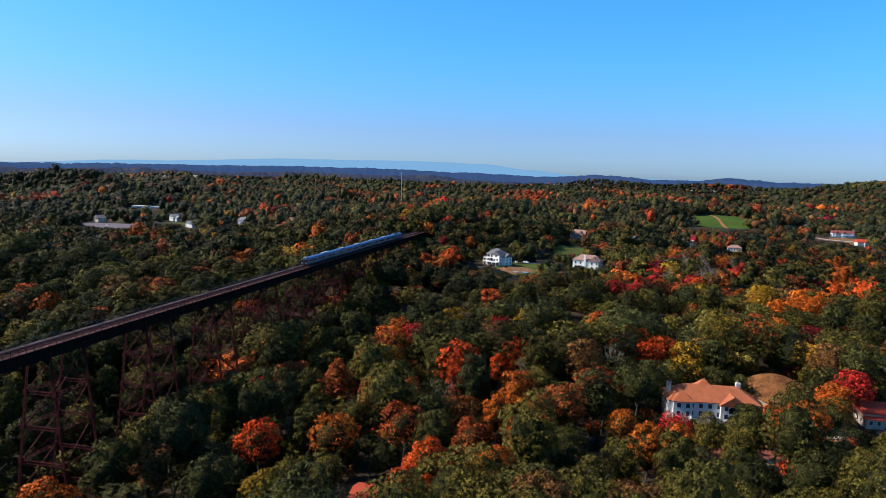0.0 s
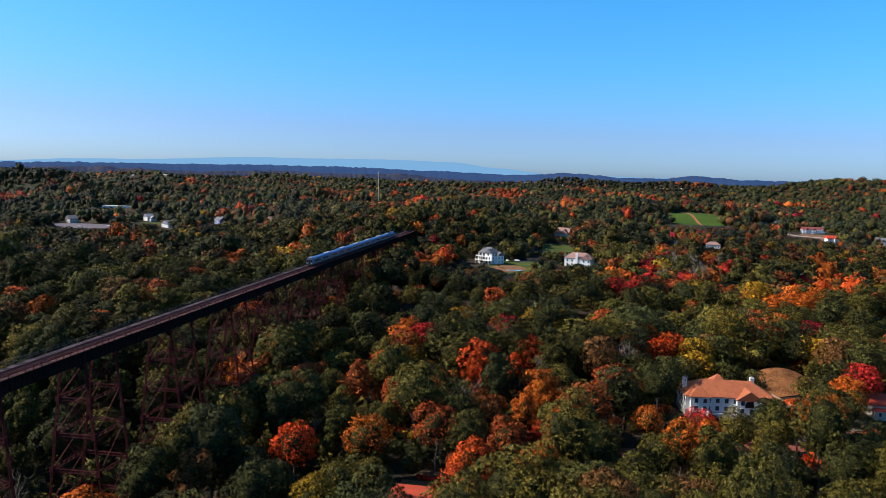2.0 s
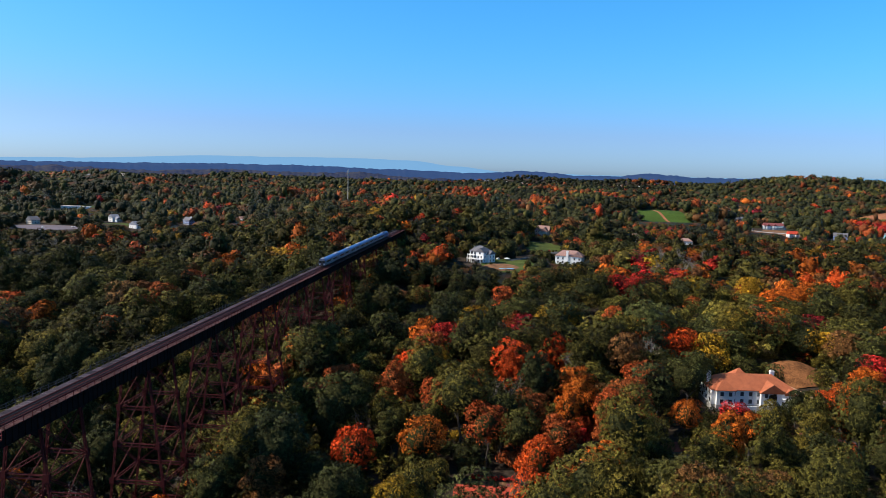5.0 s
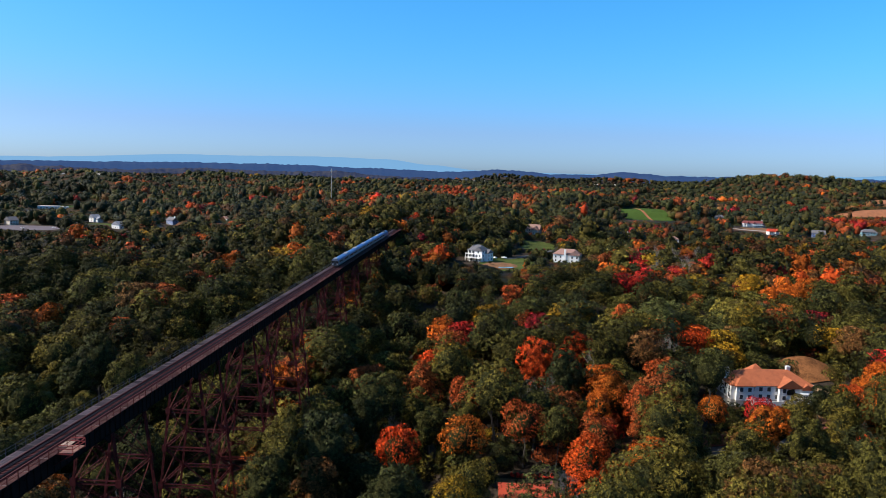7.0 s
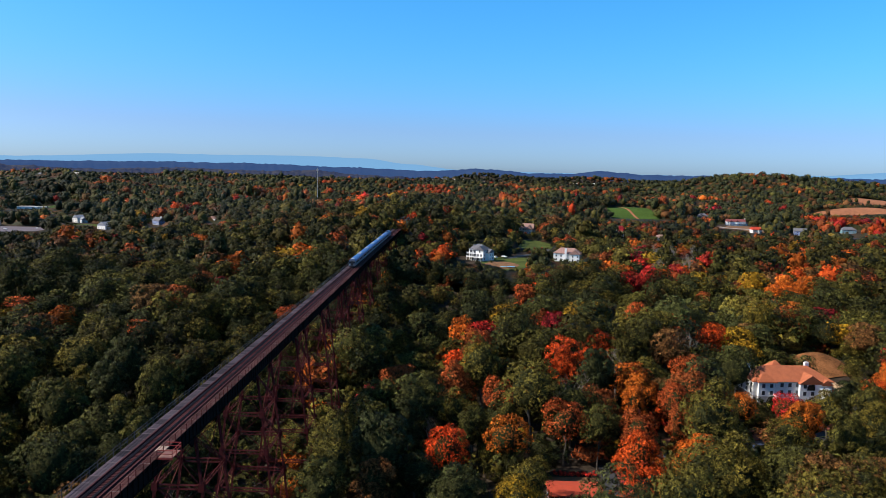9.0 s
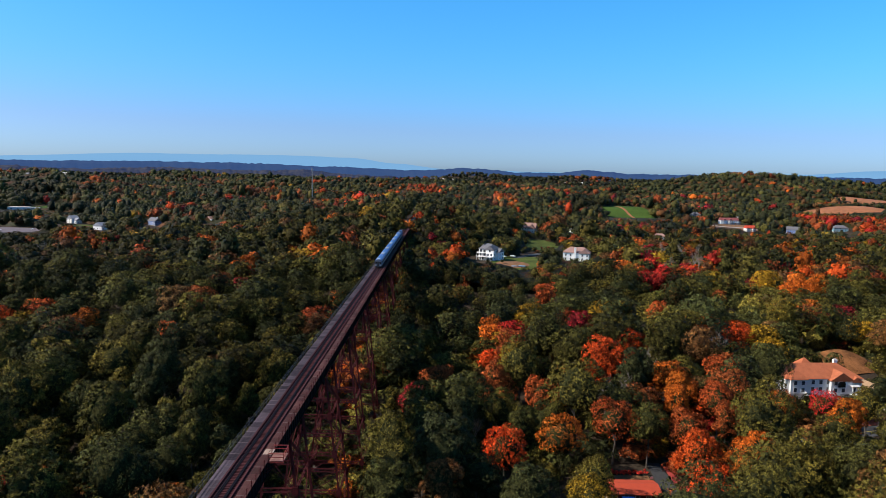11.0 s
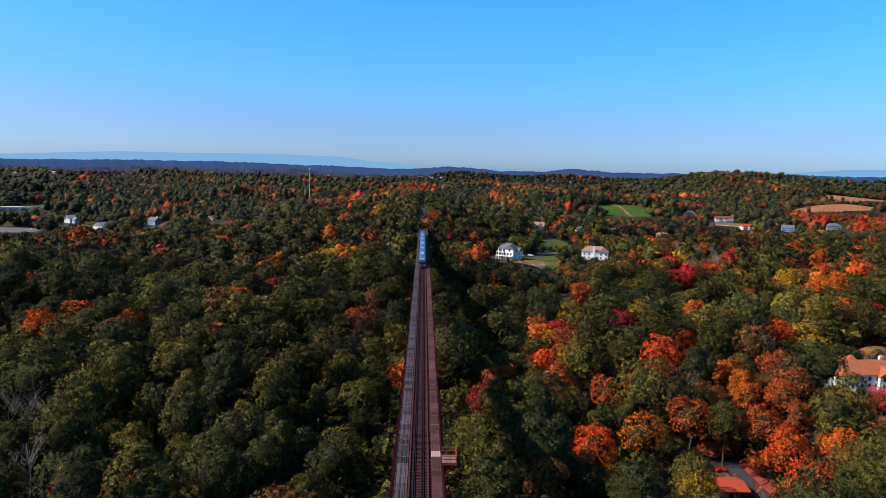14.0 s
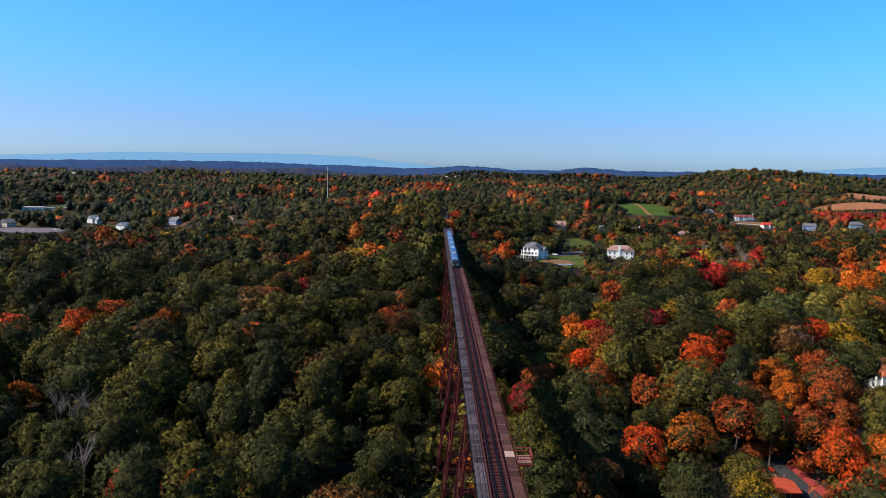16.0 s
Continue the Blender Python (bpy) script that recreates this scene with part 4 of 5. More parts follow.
# eaves stretched upwards so that the houses show over trees from the camera
def ridge_house(x, y, w, eaves=19):
    h = empty("ridge_house", pose(x, y, land1(x, y), 0, 0, rh.uniform(-40, 40)), "distant white house on a wooded ridge", "house", "houses on the ridge")
    part("wall", Build().box(-w / 2, w / 2, -4, 4, -3, eaves).mesh("wall", white_paint), h)
    b = Build()
    roof_solid(b, 0, 0, w, 8, eaves, 4, "gable")
    part("roof", b.mesh("roof", shingle[rh.choice(["grey", "brown", "pale"])]), h)


for k in range(26):
    a = radians(rh.choice([-2.0, -1.0, 0.0, 1.0, 1.8, 2.6, 3.4, -11, -12]) + rh.uniform(-0.5, 0.5))
    d = rh.uniform(2840, 2920)
    ridge_house(d * math.sin(a), d * math.cos(a), rh.uniform(7, 12), 12)
for k in range(9):
    a = radians(9.3 + k * 0.33)
    d = 2850 + rh.uniform(-30, 30)
    ridge_house(d * math.sin(a), d * math.cos(a), rh.uniform(8, 14), 12)
for k in range(10):
    a = radians(rh.uniform(-30, -20))
    d = rh.uniform(1700, 2100)
    ridge_house(d * math.sin(a), d * math.cos(a), rh.uniform(8, 12), 7)

# hedge of red shrubs and a dish by the shed
hedge = Build()
hr = random.Random(9)
for k in range(60):
    c = Vector((hr.uniform(79, 91), hr.uniform(196.8, 198.6), 0))
    c.z = land1(c.x, c.y) + hr.uniform(0.2, 0.9)
    hedge.tube(c, c + Vector((hr.uniform(-0.5, 0.5), hr.uniform(-0.5, 0.5), 0.5)), 0.45, 0.2, 5)
tagged(new("red_hedge", hedge.mesh("red_hedge", leaf_mats["red"])), "low clipped hedge with deep red leaves", "hedge")
dish = empty("satellite_dish", pose(89.6, 187.6, land1(90, 187) + 2.7), "round white satellite dish on the shed roof corner", "satellite dish")
part("reflector", Build().tube((0, -0.12, 0.75), (-0.03, 0.05, 0.8), 0.48, 0.3, 14).mesh("reflector", white_paint), dish)
part("mount", Build().tube((0, 0, -0.2), (0, 0, 0.75), 0.05, 0.05, 6).mesh("mount", concrete), dish)

awning = empty("awning", pose(80.6, 176.6, land1(80.6, 176.6)), "bright blue canvas awning on slim posts beside the shed", "awning")
part("canvas", Build().box(-1.6, 1.6, -1.3, 1.3, 2.32, 2.38).mesh("canvas", surface("blue_canvas", (0.04, 0.22, 0.62), 0.7, vary=0.15)), awning)
for px_, py_ in ((-1.5, -1.2), (1.5, -1.2), (1.5, 1.2), (-1.5, 1.2)):
    part("post", Build().tube((px_, py_, -0.2), (px_, py_, 2.33), 0.04, 0.04, 6).mesh("post", concrete), awning)

# slim steel mast
mast = empty("radio_mast", pose(-194, 1210, land1(-194, 1210)), "slim pale steel radio mast above the woods", "mast")
part("pole", Build().tube((0, 0, -1), (0, 0, 70), 0.75, 0.5, 8).mesh("pole", concrete), mast)
part("antenna", Build().box(-1.8, 1.8, -0.3, 0.3, 65, 68).box(-0.3, 0.3, -1.8, 1.8, 59, 62).mesh("antenna", roof_unit), mast)


# ---- ground surfaces ----
draped("road", [(108, 211.6), (139, 220), (220, 242), (330, 272), (330, 279.5), (220, 249.5), (139, 227.5), (108, 219.2)], asphalt, "grey asphalt road through the trees with pale edges", "road", 0.15)
line_paint = surface("road_paint", (0.55, 0.42, 0.10), 0.8, vary=0.3)
draped("road_marking", [(108, 215.3), (139, 223.6), (330, 275.6), (330, 275.9), (139, 223.9), (108, 215.6)], line_paint, "worn yellow centre line", "road marking", 0.2)
draped("roadside_leaves", [(108, 219.7), (139, 228), (220, 250), (330, 280), (330, 286), (220, 256), (139, 236), (108, 226)], surface("fallen_leaves", (0.20, 0.055, 0.035), 0.95, vary=0.45, scale=0.3, fine=2.5, bump=0.05), "red-brown fallen leaves along the road", "verge", 0.1)
draped("mansion_drive", [(196, 252), (222, 256), (224, 268), (212, 272), (200, 264)], concrete, "pale paved yard beside the large house", "driveway", 0.14)
draped("mansion_lawn", blob(178, 256, 26, 9, seed=2, turn=0.1), dry_grass, "dry lawn in front of the large house", "lawn", 0.1)
draped("mound", blob(208, 306, 19, 14, seed=3), surface("worn_slope", (0.17, 0.070, 0.026), 0.95, vary=0.95, scale=0.22, fine=1.8, bump=0.35, spec=0.1), "grassy earth mound with bare brown slope", "mound", 0.1, cell=2.0)
draped("car_yard", [(233, 265), (256, 269), (256, 278), (233, 274)], asphalt, "asphalt yard in front of the red-roofed house", "yard", 0.12)
draped("side_path", blob(131, 246, 8, 2.6, seed=8), surface("gravel", (0.22, 0.17, 0.13), 0.95, vary=0.3, scale=0.5, fine=5), "pale gravel path between trees", "path", 0.12)
# tree shade over the drive is put into its dark asphalt colour
draped("shed_drive", [(91.8, 164), (97, 164), (97.2, 190), (97.4, 206), (93.6, 206), (92.2, 190)], surface("shaded_asphalt", (0.028, 0.029, 0.032), 0.9, vary=0.3, scale=0.6, fine=6, bump=0.02), "asphalt drive beside the shed, coloured dark for tree shade", "driveway", 0.12)
draped("shed_lawn", [(75, 188.2), (91, 188.2), (91.4, 196.6), (75, 196.6)], dry_grass, "strip of dry lawn behind the shed", "lawn", 0.1)
draped("leaf_bed", [(97.5, 178), (101, 179), (100.8, 204), (97.7, 203)], surface("red_leaf_bed", (0.26, 0.03, 0.025), 0.95, vary=0.4, scale=0.4, fine=3), "bed of red fallen leaves beside the drive", "leaf bed", 0.1)
draped("white_house_lawn", blob(92, 532, 25, 32, seed=4), grass_mat, "mown lawn with bare brown patches", "lawn", 0.1)
draped("garden_lawn", blob(134, 534, 23, 15, seed=41), grass_mat, "mown lawn round the white gabled house", "lawn", 0.1)
draped("bare_lawn", blob(82, 520, 13, 11, seed=5), dry_grass, "bare brown patch of lawn", "lawn", 0.16)
draped("house_drive", [(84, 552), (90, 550), (122, 588), (132, 620), (126, 622), (116, 592)], asphalt, "dark drive between lawns", "driveway", 0.2)
draped("long_lawn", blob(118, 640, 17, 38, seed=6), grass_mat, "green lawn between groups of trees", "lawn", 0.1)
draped("hill_field", blob(318, 1112, 41, 62, seed=7, n=18), field_green, "bright green sloping field with a worn track", "field", 1.4, cell=8)
draped("field_track", [(318, 1050), (321, 1050), (326, 1090), (318, 1130), (306, 1165), (303, 1165), (314, 1130), (322, 1090)], field_brown, "pale worn track over the field", "track", 1.55, cell=8)
draped("ploughed_field", blob(792, 1350, 92, 27, seed=9, n=18, turn=-0.25), field_brown, "bare brown ploughed field", "field", 1.4, cell=10)
draped("upper_field", blob(1010, 1595, 100, 46, seed=10, n=18), field_brown, "bare brown field on the hillside", "field", 1.6, cell=12)
draped("farm_yard", blob(470, 1110, 70, 38, seed=11), dry_grass, "dry brown grass before the farmhouse", "yard", 0.2, cell=6)
draped("farm_road", [(400, 1085), (520, 1105), (560, 1066), (566, 1070), (524, 1112), (398, 1091)], concrete, "pale road past the farm", "road", 0.3, cell=8)
draped("parking_yard", blob(-500, 850, 46, 26, seed=12), surface("worn_tarmac", (0.105, 0.085, 0.10), 0.9, vary=0.25, scale=0.1, fine=2), "worn grey parking yard", "yard", 0.15, cell=6)
draped("plot_lawn", blob(-440, 905, 26, 20, seed=13), grass_mat, "green lawn between the far houses", "lawn", 0.15, cell=6)
draped("far_meadow", blob(150, 1420, 45, 50, seed=14), dry_grass, "pale dry meadow among far woods", "meadow", 0.3, cell=8)
draped("sports_field", blob(-643, 1185, 26, 30, seed=15), field_green, "green sports field beside the hall", "field", 0.3, cell=8)
draped("paved_yard", blob(-628, 1236, 36, 24, seed=16), surface("pale_court", (0.42, 0.30, 0.25), 0.9, vary=0.2, scale=0.05, fine=1), "pale reddish paved court behind the sports field", "yard", 0.3, cell=8)


# ---- cars, tarpaulin and small things ----
def car(x, y, rot, paint, label):
    c = empty("parked_car", pose(x, y, land1(x, y) + 0.2, 0, 0, rot), label, "car", "parked cars")
    prof = ((-2.2, 0.35), (-2.25, 0.8), (-1.3, 0.95), (-0.75, 1.42), (0.95, 1.45), (1.65, 1.0), (2.15, 0.92), (2.2, 0.35))
    v = [(s * 0.88 * (0.86 if z > 1.2 else 1), yy, z) for s in (-1, 1) for yy, z in prof]
    n = len(prof)
    f = [(i, (i + 1) % n, n + (i + 1) % n, n + i) for i in range(n)] + [tuple(reversed(range(n))), tuple(range(n, 2 * n))]
    part("body", mesh_from("body", v, f, paint), c)
    part("windscreen", Build().poly((-0.74, -1.22, 0.99), (0.74, -1.22, 0.99), (0.7, -0.78, 1.41), (-0.7, -0.78, 1.41)).mesh("windscreen", dark_glass), c).location = (0, -0.03, 0.02)
    for s in (-1, 1):
        part("side_window", Build().box(s * 0.80, s * 0.86, -0.7, 1.2, 1.0, 1.36).mesh("side_window", dark_glass), c)
        for yy in (-1.4, 1.4):
            part("wheel", Build().tube((s * 0.72, yy, 0.33), (s * 0.92, yy, 0.33), 0.33, 0.33, 12).mesh("wheel", black_paint), c)
    return c


red_car = surface("red_car_paint", (0.55, 0.05, 0.03), 0.3, vary=0.05)
white_car = surface("white_car_paint", (0.75, 0.75, 0.75), 0.3, vary=0.05)
dark_car = surface("dark_blue_car_paint", (0.03, 0.045, 0.09), 0.3, vary=0.05)
for x, y, r, m, l in ((139, 640, 70, red_car, "red car on the lawn"), (86, 556, 60, white_car, "white car by the tall white house"), (79, 552, 20, white_car, "white van beside the tall white house"),
                      (208, 260, 80, dark_car, "dark car in the yard of the large house"), (232, 267, 10, dark_car, "dark blue car in the asphalt yard"), (238, 268, 10, white_car, "white car in the asphalt yard"), (245, 269, 10, dark_car, "dark blue car in the asphalt yard"),
                      (455, 1120, 40, dark_car, "dark car in front of the farmhouse"), (512, 1060, 30, white_car, "white car beside the cottage"), (520, 1064, 30, white_car, "white car beside the cottage"),
                      (-470, 858, 80, white_car, "white car in the parking yard"), (-500, 842, 80, white_car, "white car in the parking yard"), (150, 224.5, -75, dark_car, "dark car on the road")):
    car(x, y, r, m, l)
b = Build()
tr = random.Random(3)
n = 8
v = [(-5 + 10 * i / n + tr.uniform(-0.3, 0.3), -2 + 4 * j / 4 + 0.3 * i + tr.uniform(-0.2, 0.2), 0.25 + tr.uniform(0, 0.35)) for j in range(5) for i in range(n + 1)]
f = [(j * (n + 1) + i, j * (n + 1) + i + 1, (j + 1) * (n + 1) + i + 1, (j + 1) * (n + 1) + i) for j in range(4) for i in range(n)]
tarp = new("tarpaulin", mesh_from("tarpaulin", v, f, surface("blue_tarpaulin", (0.16, 0.42, 0.62), 0.4, vary=0.1)))
sol = tarp.modifiers.new("thick", "SOLIDIFY")
sol.thickness = 0.12
tarp.matrix_world = pose(86, 514, land1(86, 514) + 0.1, 0, 0, -20)
tagged(tarp, "crumpled light blue tarpaulin lying on the lawn", "tarpaulin")
perg = empty("pergola", pose(243, 322, land1(243, 322), 0, 0, 15), "white wooden garden pergola among trees", "pergola")
for px in (-2, 2):
    for py in (-1.5, 1.5):
        part("post", Build().box(px - 0.12, px + 0.12, py - 0.12, py + 0.12, 0, 2.6).mesh("post", white_paint), perg)
for k in range(5):
    part("beam", Build().box(-2.5, 2.5, -1.6 + k * 0.8 - 0.08, -1.6 + k * 0.8 + 0.08, 2.6, 2.85).mesh("beam", white_paint), perg)


def utility_pole(x, y, h=10.5):
    p = empty("utility_pole", pose(x, y, land1(x, y)), "brown wooden utility pole with a crossarm", "utility pole", "utility poles")
    part("pole", Build().tube((0, 0, -1), (0, 0, h), 0.17, 0.11, 8).mesh("pole", pale_bark), p)
    part("crossarm", Build().box(-1.2, 1.2, -0.07, 0.07, h - 0.9, h - 0.7).mesh("crossarm", pale_bark), p)


for x, y in ((302, 800), (410, 1000), (548, 1062), (600, 1072)):
    utility_pole(x, y)


# ---- clearings, some only to open the camera's view: no trees here (x, y, radius across, radius along) ----
CLEAR = [(184, 265, 9, 4), (180, 272, 19, 12), (212, 262, 14, 10), (207, 305, 15, 11), (202, 290, 12, 8), (240, 275, 11, 9), (83, 180, 9, 11), (73, 177, 6, 11), (61, 180, 9, 8), (82, 165, 7, 8), (85, 195, 9, 5), (95, 188, 3.5, 13), (163, 264, 5, 9), (66, 537, 18, 14), (133, 537, 15, 12), (92, 538, 18, 18), (86, 512, 11, 9), (104, 572, 10, 10),
         (122, 750, 13, 11), (116, 640, 13, 34), (180, 800, 9, 8), (243, 880, 14, 10), (292, 850, 10, 8), (292, 560, 9, 8)]
FIELDS = [(318, 1112, 38, 58), (790, 1352, 84, 30), (1010, 1595, 98, 44), (-500, 850, 46, 27), (470, 1115, 68, 42), (500, 1163, 24, 16), (-640, 1118, 28, 13), (-590, 1140, 18, 12), (-643, 1185, 26, 30), (-628, 1236, 34, 22), (-440, 905, 24, 20), (482, 1268, 14, 16),
          (496, 1072, 16, 16), (566, 1076, 18, 18), (640, 1080, 20, 18), (-466, 944, 16, 12), (-395, 875, 14, 13), (-357, 945, 14, 11), (-540, 878, 18, 14), (150, 1420, 45, 50)]
# trees kept low to fit the camera's view of houses and fields: x, y, height above ground, half width, reach towards the
# camera
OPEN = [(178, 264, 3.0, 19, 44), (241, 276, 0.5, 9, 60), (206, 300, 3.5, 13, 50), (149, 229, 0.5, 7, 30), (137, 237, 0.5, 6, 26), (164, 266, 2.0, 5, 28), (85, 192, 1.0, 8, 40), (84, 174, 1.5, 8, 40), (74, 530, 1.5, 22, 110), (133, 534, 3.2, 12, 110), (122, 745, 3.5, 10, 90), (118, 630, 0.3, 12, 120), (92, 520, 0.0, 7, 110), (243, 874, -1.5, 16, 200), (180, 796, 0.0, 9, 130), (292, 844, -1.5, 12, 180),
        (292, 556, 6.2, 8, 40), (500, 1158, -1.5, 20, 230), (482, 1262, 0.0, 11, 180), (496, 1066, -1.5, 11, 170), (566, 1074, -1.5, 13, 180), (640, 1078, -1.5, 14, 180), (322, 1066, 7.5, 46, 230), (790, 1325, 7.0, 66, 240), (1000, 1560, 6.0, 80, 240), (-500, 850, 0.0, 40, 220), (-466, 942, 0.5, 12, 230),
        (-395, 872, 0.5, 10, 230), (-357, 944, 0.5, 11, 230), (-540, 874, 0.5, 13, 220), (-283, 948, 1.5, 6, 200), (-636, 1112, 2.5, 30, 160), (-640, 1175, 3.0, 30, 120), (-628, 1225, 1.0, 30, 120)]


def sightline_cap(x, y):
    """How tall trees may be at each place: capped below the camera's sight lines to the open plots."""
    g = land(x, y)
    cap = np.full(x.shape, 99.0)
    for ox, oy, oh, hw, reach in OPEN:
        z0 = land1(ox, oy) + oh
        # 104.5 and 60 are the camera's height and its middle x
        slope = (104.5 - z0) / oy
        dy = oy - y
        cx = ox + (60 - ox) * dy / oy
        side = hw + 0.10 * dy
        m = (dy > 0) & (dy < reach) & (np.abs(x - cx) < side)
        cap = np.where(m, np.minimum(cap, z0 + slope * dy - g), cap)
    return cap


def is_clear(x, y):
    """Whether a tree may not stand here."""
    m = np.zeros(x.shape, bool)
    m |= (np.abs(x) < 9.5) & (y < 620)
    m |= (np.abs(x) < 6.5) & (y >= 600) & (y < 1010)
    m |= (np.abs(y - (224 + 0.27 * (x - 139))) < 4.0) & (x > 108) & (x < 330)
    for cx, cy, rx, ry in CLEAR + FIELDS:
        m |= ((x - cx) / rx) ** 2 + ((y - cy) / ry) ** 2 < 1
    return m


# ---- trees ----
def ico(sub):
    bm = bmesh.new()
    bmesh.ops.create_icosphere(bm, subdivisions=sub, radius=1.0)
    v = np.array([p.co[:] for p in bm.verts])
    f = np.array([[q.index for q in p.verts] for p in bm.faces])
    bm.free()
    return v, f


ICO1, ICO2 = ico(1), ico(2)


def crown(rng, rx, rz, lobes, n, size, core=ICO1, lobe_size=0.38, jag=0.13, tousle=0.7, heart=0.70):
    """A billowing crown: a heart to be coloured dark for inner shade, leaf masses over its top and sides, and sprays of
    leaves all over them. Gives vertices, triangles and bent shading normals; centred at the crown's middle.
    """
    cs, rs = [np.array([0, 0, 0.0])], [np.array([rx, rx, rz]) * heart]
    lean = rng.uniform(-0.16, 0.16, 2)
    for i in range(lobes):
        up = 0.95 - 1.6 * (i + 0.5) / lobes
        a = 2.39996 * i + rng.uniform(-0.5, 0.5)
        h = math.sqrt(max(0, 1 - up * up))
        k = rng.uniform(0.58, 0.76)
        r = lobe_size * rng.uniform(0.6, 1.25)
        cs.append(np.array([(math.cos(a) * h + lean[0] * up) * rx, (math.sin(a) * h + lean[1] * up) * rx, up * rz]) * k)
        rs.append(np.array([r * rx, r * rx, r * rx * rng.uniform(0.7, 0.95)]))
    v = core[0] * rs[0] * rng.uniform(0.74, 1.1, (len(core[0]), 1))
    V, T, N = [v], [core[1]], [core[0]]
    w = np.array([r[0] * r[0] for r in rs])
    w[0] *= 0.4
    pick = rng.choice(len(cs), n * 2, p=w / w.sum())
    d = rng.normal(size=(n * 2, 3))
    d /= np.linalg.norm(d, axis=1)[:, None]
    d[:, 2] = np.where(d[:, 2] < -0.4, -d[:, 2], d[:, 2])
    C, R = np.array(cs)[pick], np.array(rs)[pick]
    p = C + d * R * rng.uniform(1 - jag * 1.6, 1 + jag, (n * 2, 1))
    keep = np.ones(n * 2, bool)
    for c, r in zip(cs, rs):
        keep &= (((p - c) / r) ** 2).sum(1) > 0.70
    p, d = p[keep][:n], d[keep][:n]
    m = len(p)
    nrm = d + rng.normal(size=(m, 3)) * tousle + np.array([0, 0, 0.2])
    nrm /= np.linalg.norm(nrm, axis=1)[:, None]
    t = np.cross(nrm, rng.normal(size=(m, 3)))
    t /= np.linalg.norm(t, axis=1)[:, None]
    u = np.cross(nrm, t)
    s = size * rng.uniform(0.55, 1.4, (m, 1))
    tri = np.stack([p - t * s * 0.55 - u * s * 0.3, p + t * s * 0.55 - u * s * rng.uniform(0.1, 0.4, (m, 1)), p + u * s * rng.uniform(0.4, 0.75, (m, 1)) + nrm * s * 0.1], 1)
    # shading normals bent outwards from each leaf mass, so that the crown shades as rounded
    face = d * 0.85 + p / np.array([rx, rx, rz]) * 0.30 + nrm * 0.38
    face /= np.linalg.norm(face, axis=1)[:, None]
    back = (np.cross(tri[:, 1] - tri[:, 0], tri[:, 2] - tri[:, 0]) * face).sum(1) < 0
    tri[back] = tri[back][:, ::-1]
    V.append(tri.reshape(-1, 3))
    N.append(np.repeat(face, 3, 0))
    T.append(np.arange(m * 3).reshape(-1, 3) + len(v))
    return np.concatenate(V), np.concatenate(T), np.concatenate(N)


def np_mesh(name, V, T, N, material, colors=None, inner=None):
    me = bpy.data.meshes.new(name)
    nt = len(T)
    me.vertices.add(len(V))
    me.vertices.foreach_set("co", np.ascontiguousarray(V, np.float32).ravel())
    me.loops.add(nt * 3)
    me.loops.foreach_set("vertex_index", np.asarray(T, np.int32).ravel())
    me.polygons.add(nt)
    me.polygons.foreach_set("loop_start", (np.arange(nt) * 3).astype(np.int32))
    me.materials.append(material)
    # core faces take the colour that paints the crown's inner shade
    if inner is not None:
        me.materials.append(crown_core_shade)
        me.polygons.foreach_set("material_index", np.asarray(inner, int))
    if colors is not None:
        att = me.attributes.new("leaf", "FLOAT_COLOR", "POINT")
        att.data.foreach_set("color", np.ascontiguousarray(colors, np.float32).ravel())
    me.polygons.foreach_set("use_smooth", np.ones(nt, bool))
    me.update(calc_edges=True)
    me.normals_split_custom_set_from_vertices(np.ascontiguousarray(N, np.float32))
    return me


def trunk_mesh(rng, height, r, limbs, spread, material, twigs=0):
    """A tapered, slightly bent trunk with limbs; with twigs, a leafless crown."""
    b = Build()
    pts = [Vector((0, 0, -0.6))]
    for k in range(1, 5):
        pts.append(Vector((rng.uniform(-0.25, 0.25) * k, rng.uniform(-0.25, 0.25) * k, height * k / 4)))
    for k in range(4):
        b.tube(pts[k], pts[k + 1], r * (1 - 0.2 * k), r * (1 - 0.2 * (k + 1)), 6)
    for i in range(limbs):
        a = 2 * math.pi * i / limbs + rng.uniform(-0.4, 0.4)
        s = pts[2].lerp(pts[4], rng.uniform(0, 0.9))
        e = s + Vector((math.cos(a) * spread * rng.uniform(0.6, 1), math.sin(a) * spread * rng.uniform(0.6, 1), height * rng.uniform(0.18, 0.42)))
        b.tube(s, e, r * 0.42, r * 0.14, 5)
        for j in range(twigs):
            s2 = s.lerp(e, rng.uniform(0.3, 0.95))
            e2 = s2 + Vector((rng.normal() * 1.1, rng.normal() * 1.1, rng.uniform(0.8, 2.6)))
            b.tube(s2, e2, r * 0.16, r * 0.05, 4)
            for q in range(2):
                s3 = s2.lerp(e2, rng.uniform(0.3, 0.9))
                b.tube(s3, s3 + Vector((rng.normal() * 0.7, rng.normal() * 0.7, rng.uniform(0.3, 1.4))), r * 0.08, r * 0.03, 3)
    return b.mesh("trunk", material)


rng = np.random.default_rng(11)
SHAPES = [(6.5, 7.7, 25), (7.3, 7.0, 28), (5.6, 8.3, 22), (4.5, 8.4, 17)]
CROWN_MID = 13.0
near_trunks = [trunk_mesh(rng, 13.5, 0.34, 5, 3.6, bark) for k in range(3)]
bare_trunks = [trunk_mesh(rng, 11.5, 0.24, 9, 3.2, pale_bark, twigs=5) for k in range(3)]
near_crowns = {}
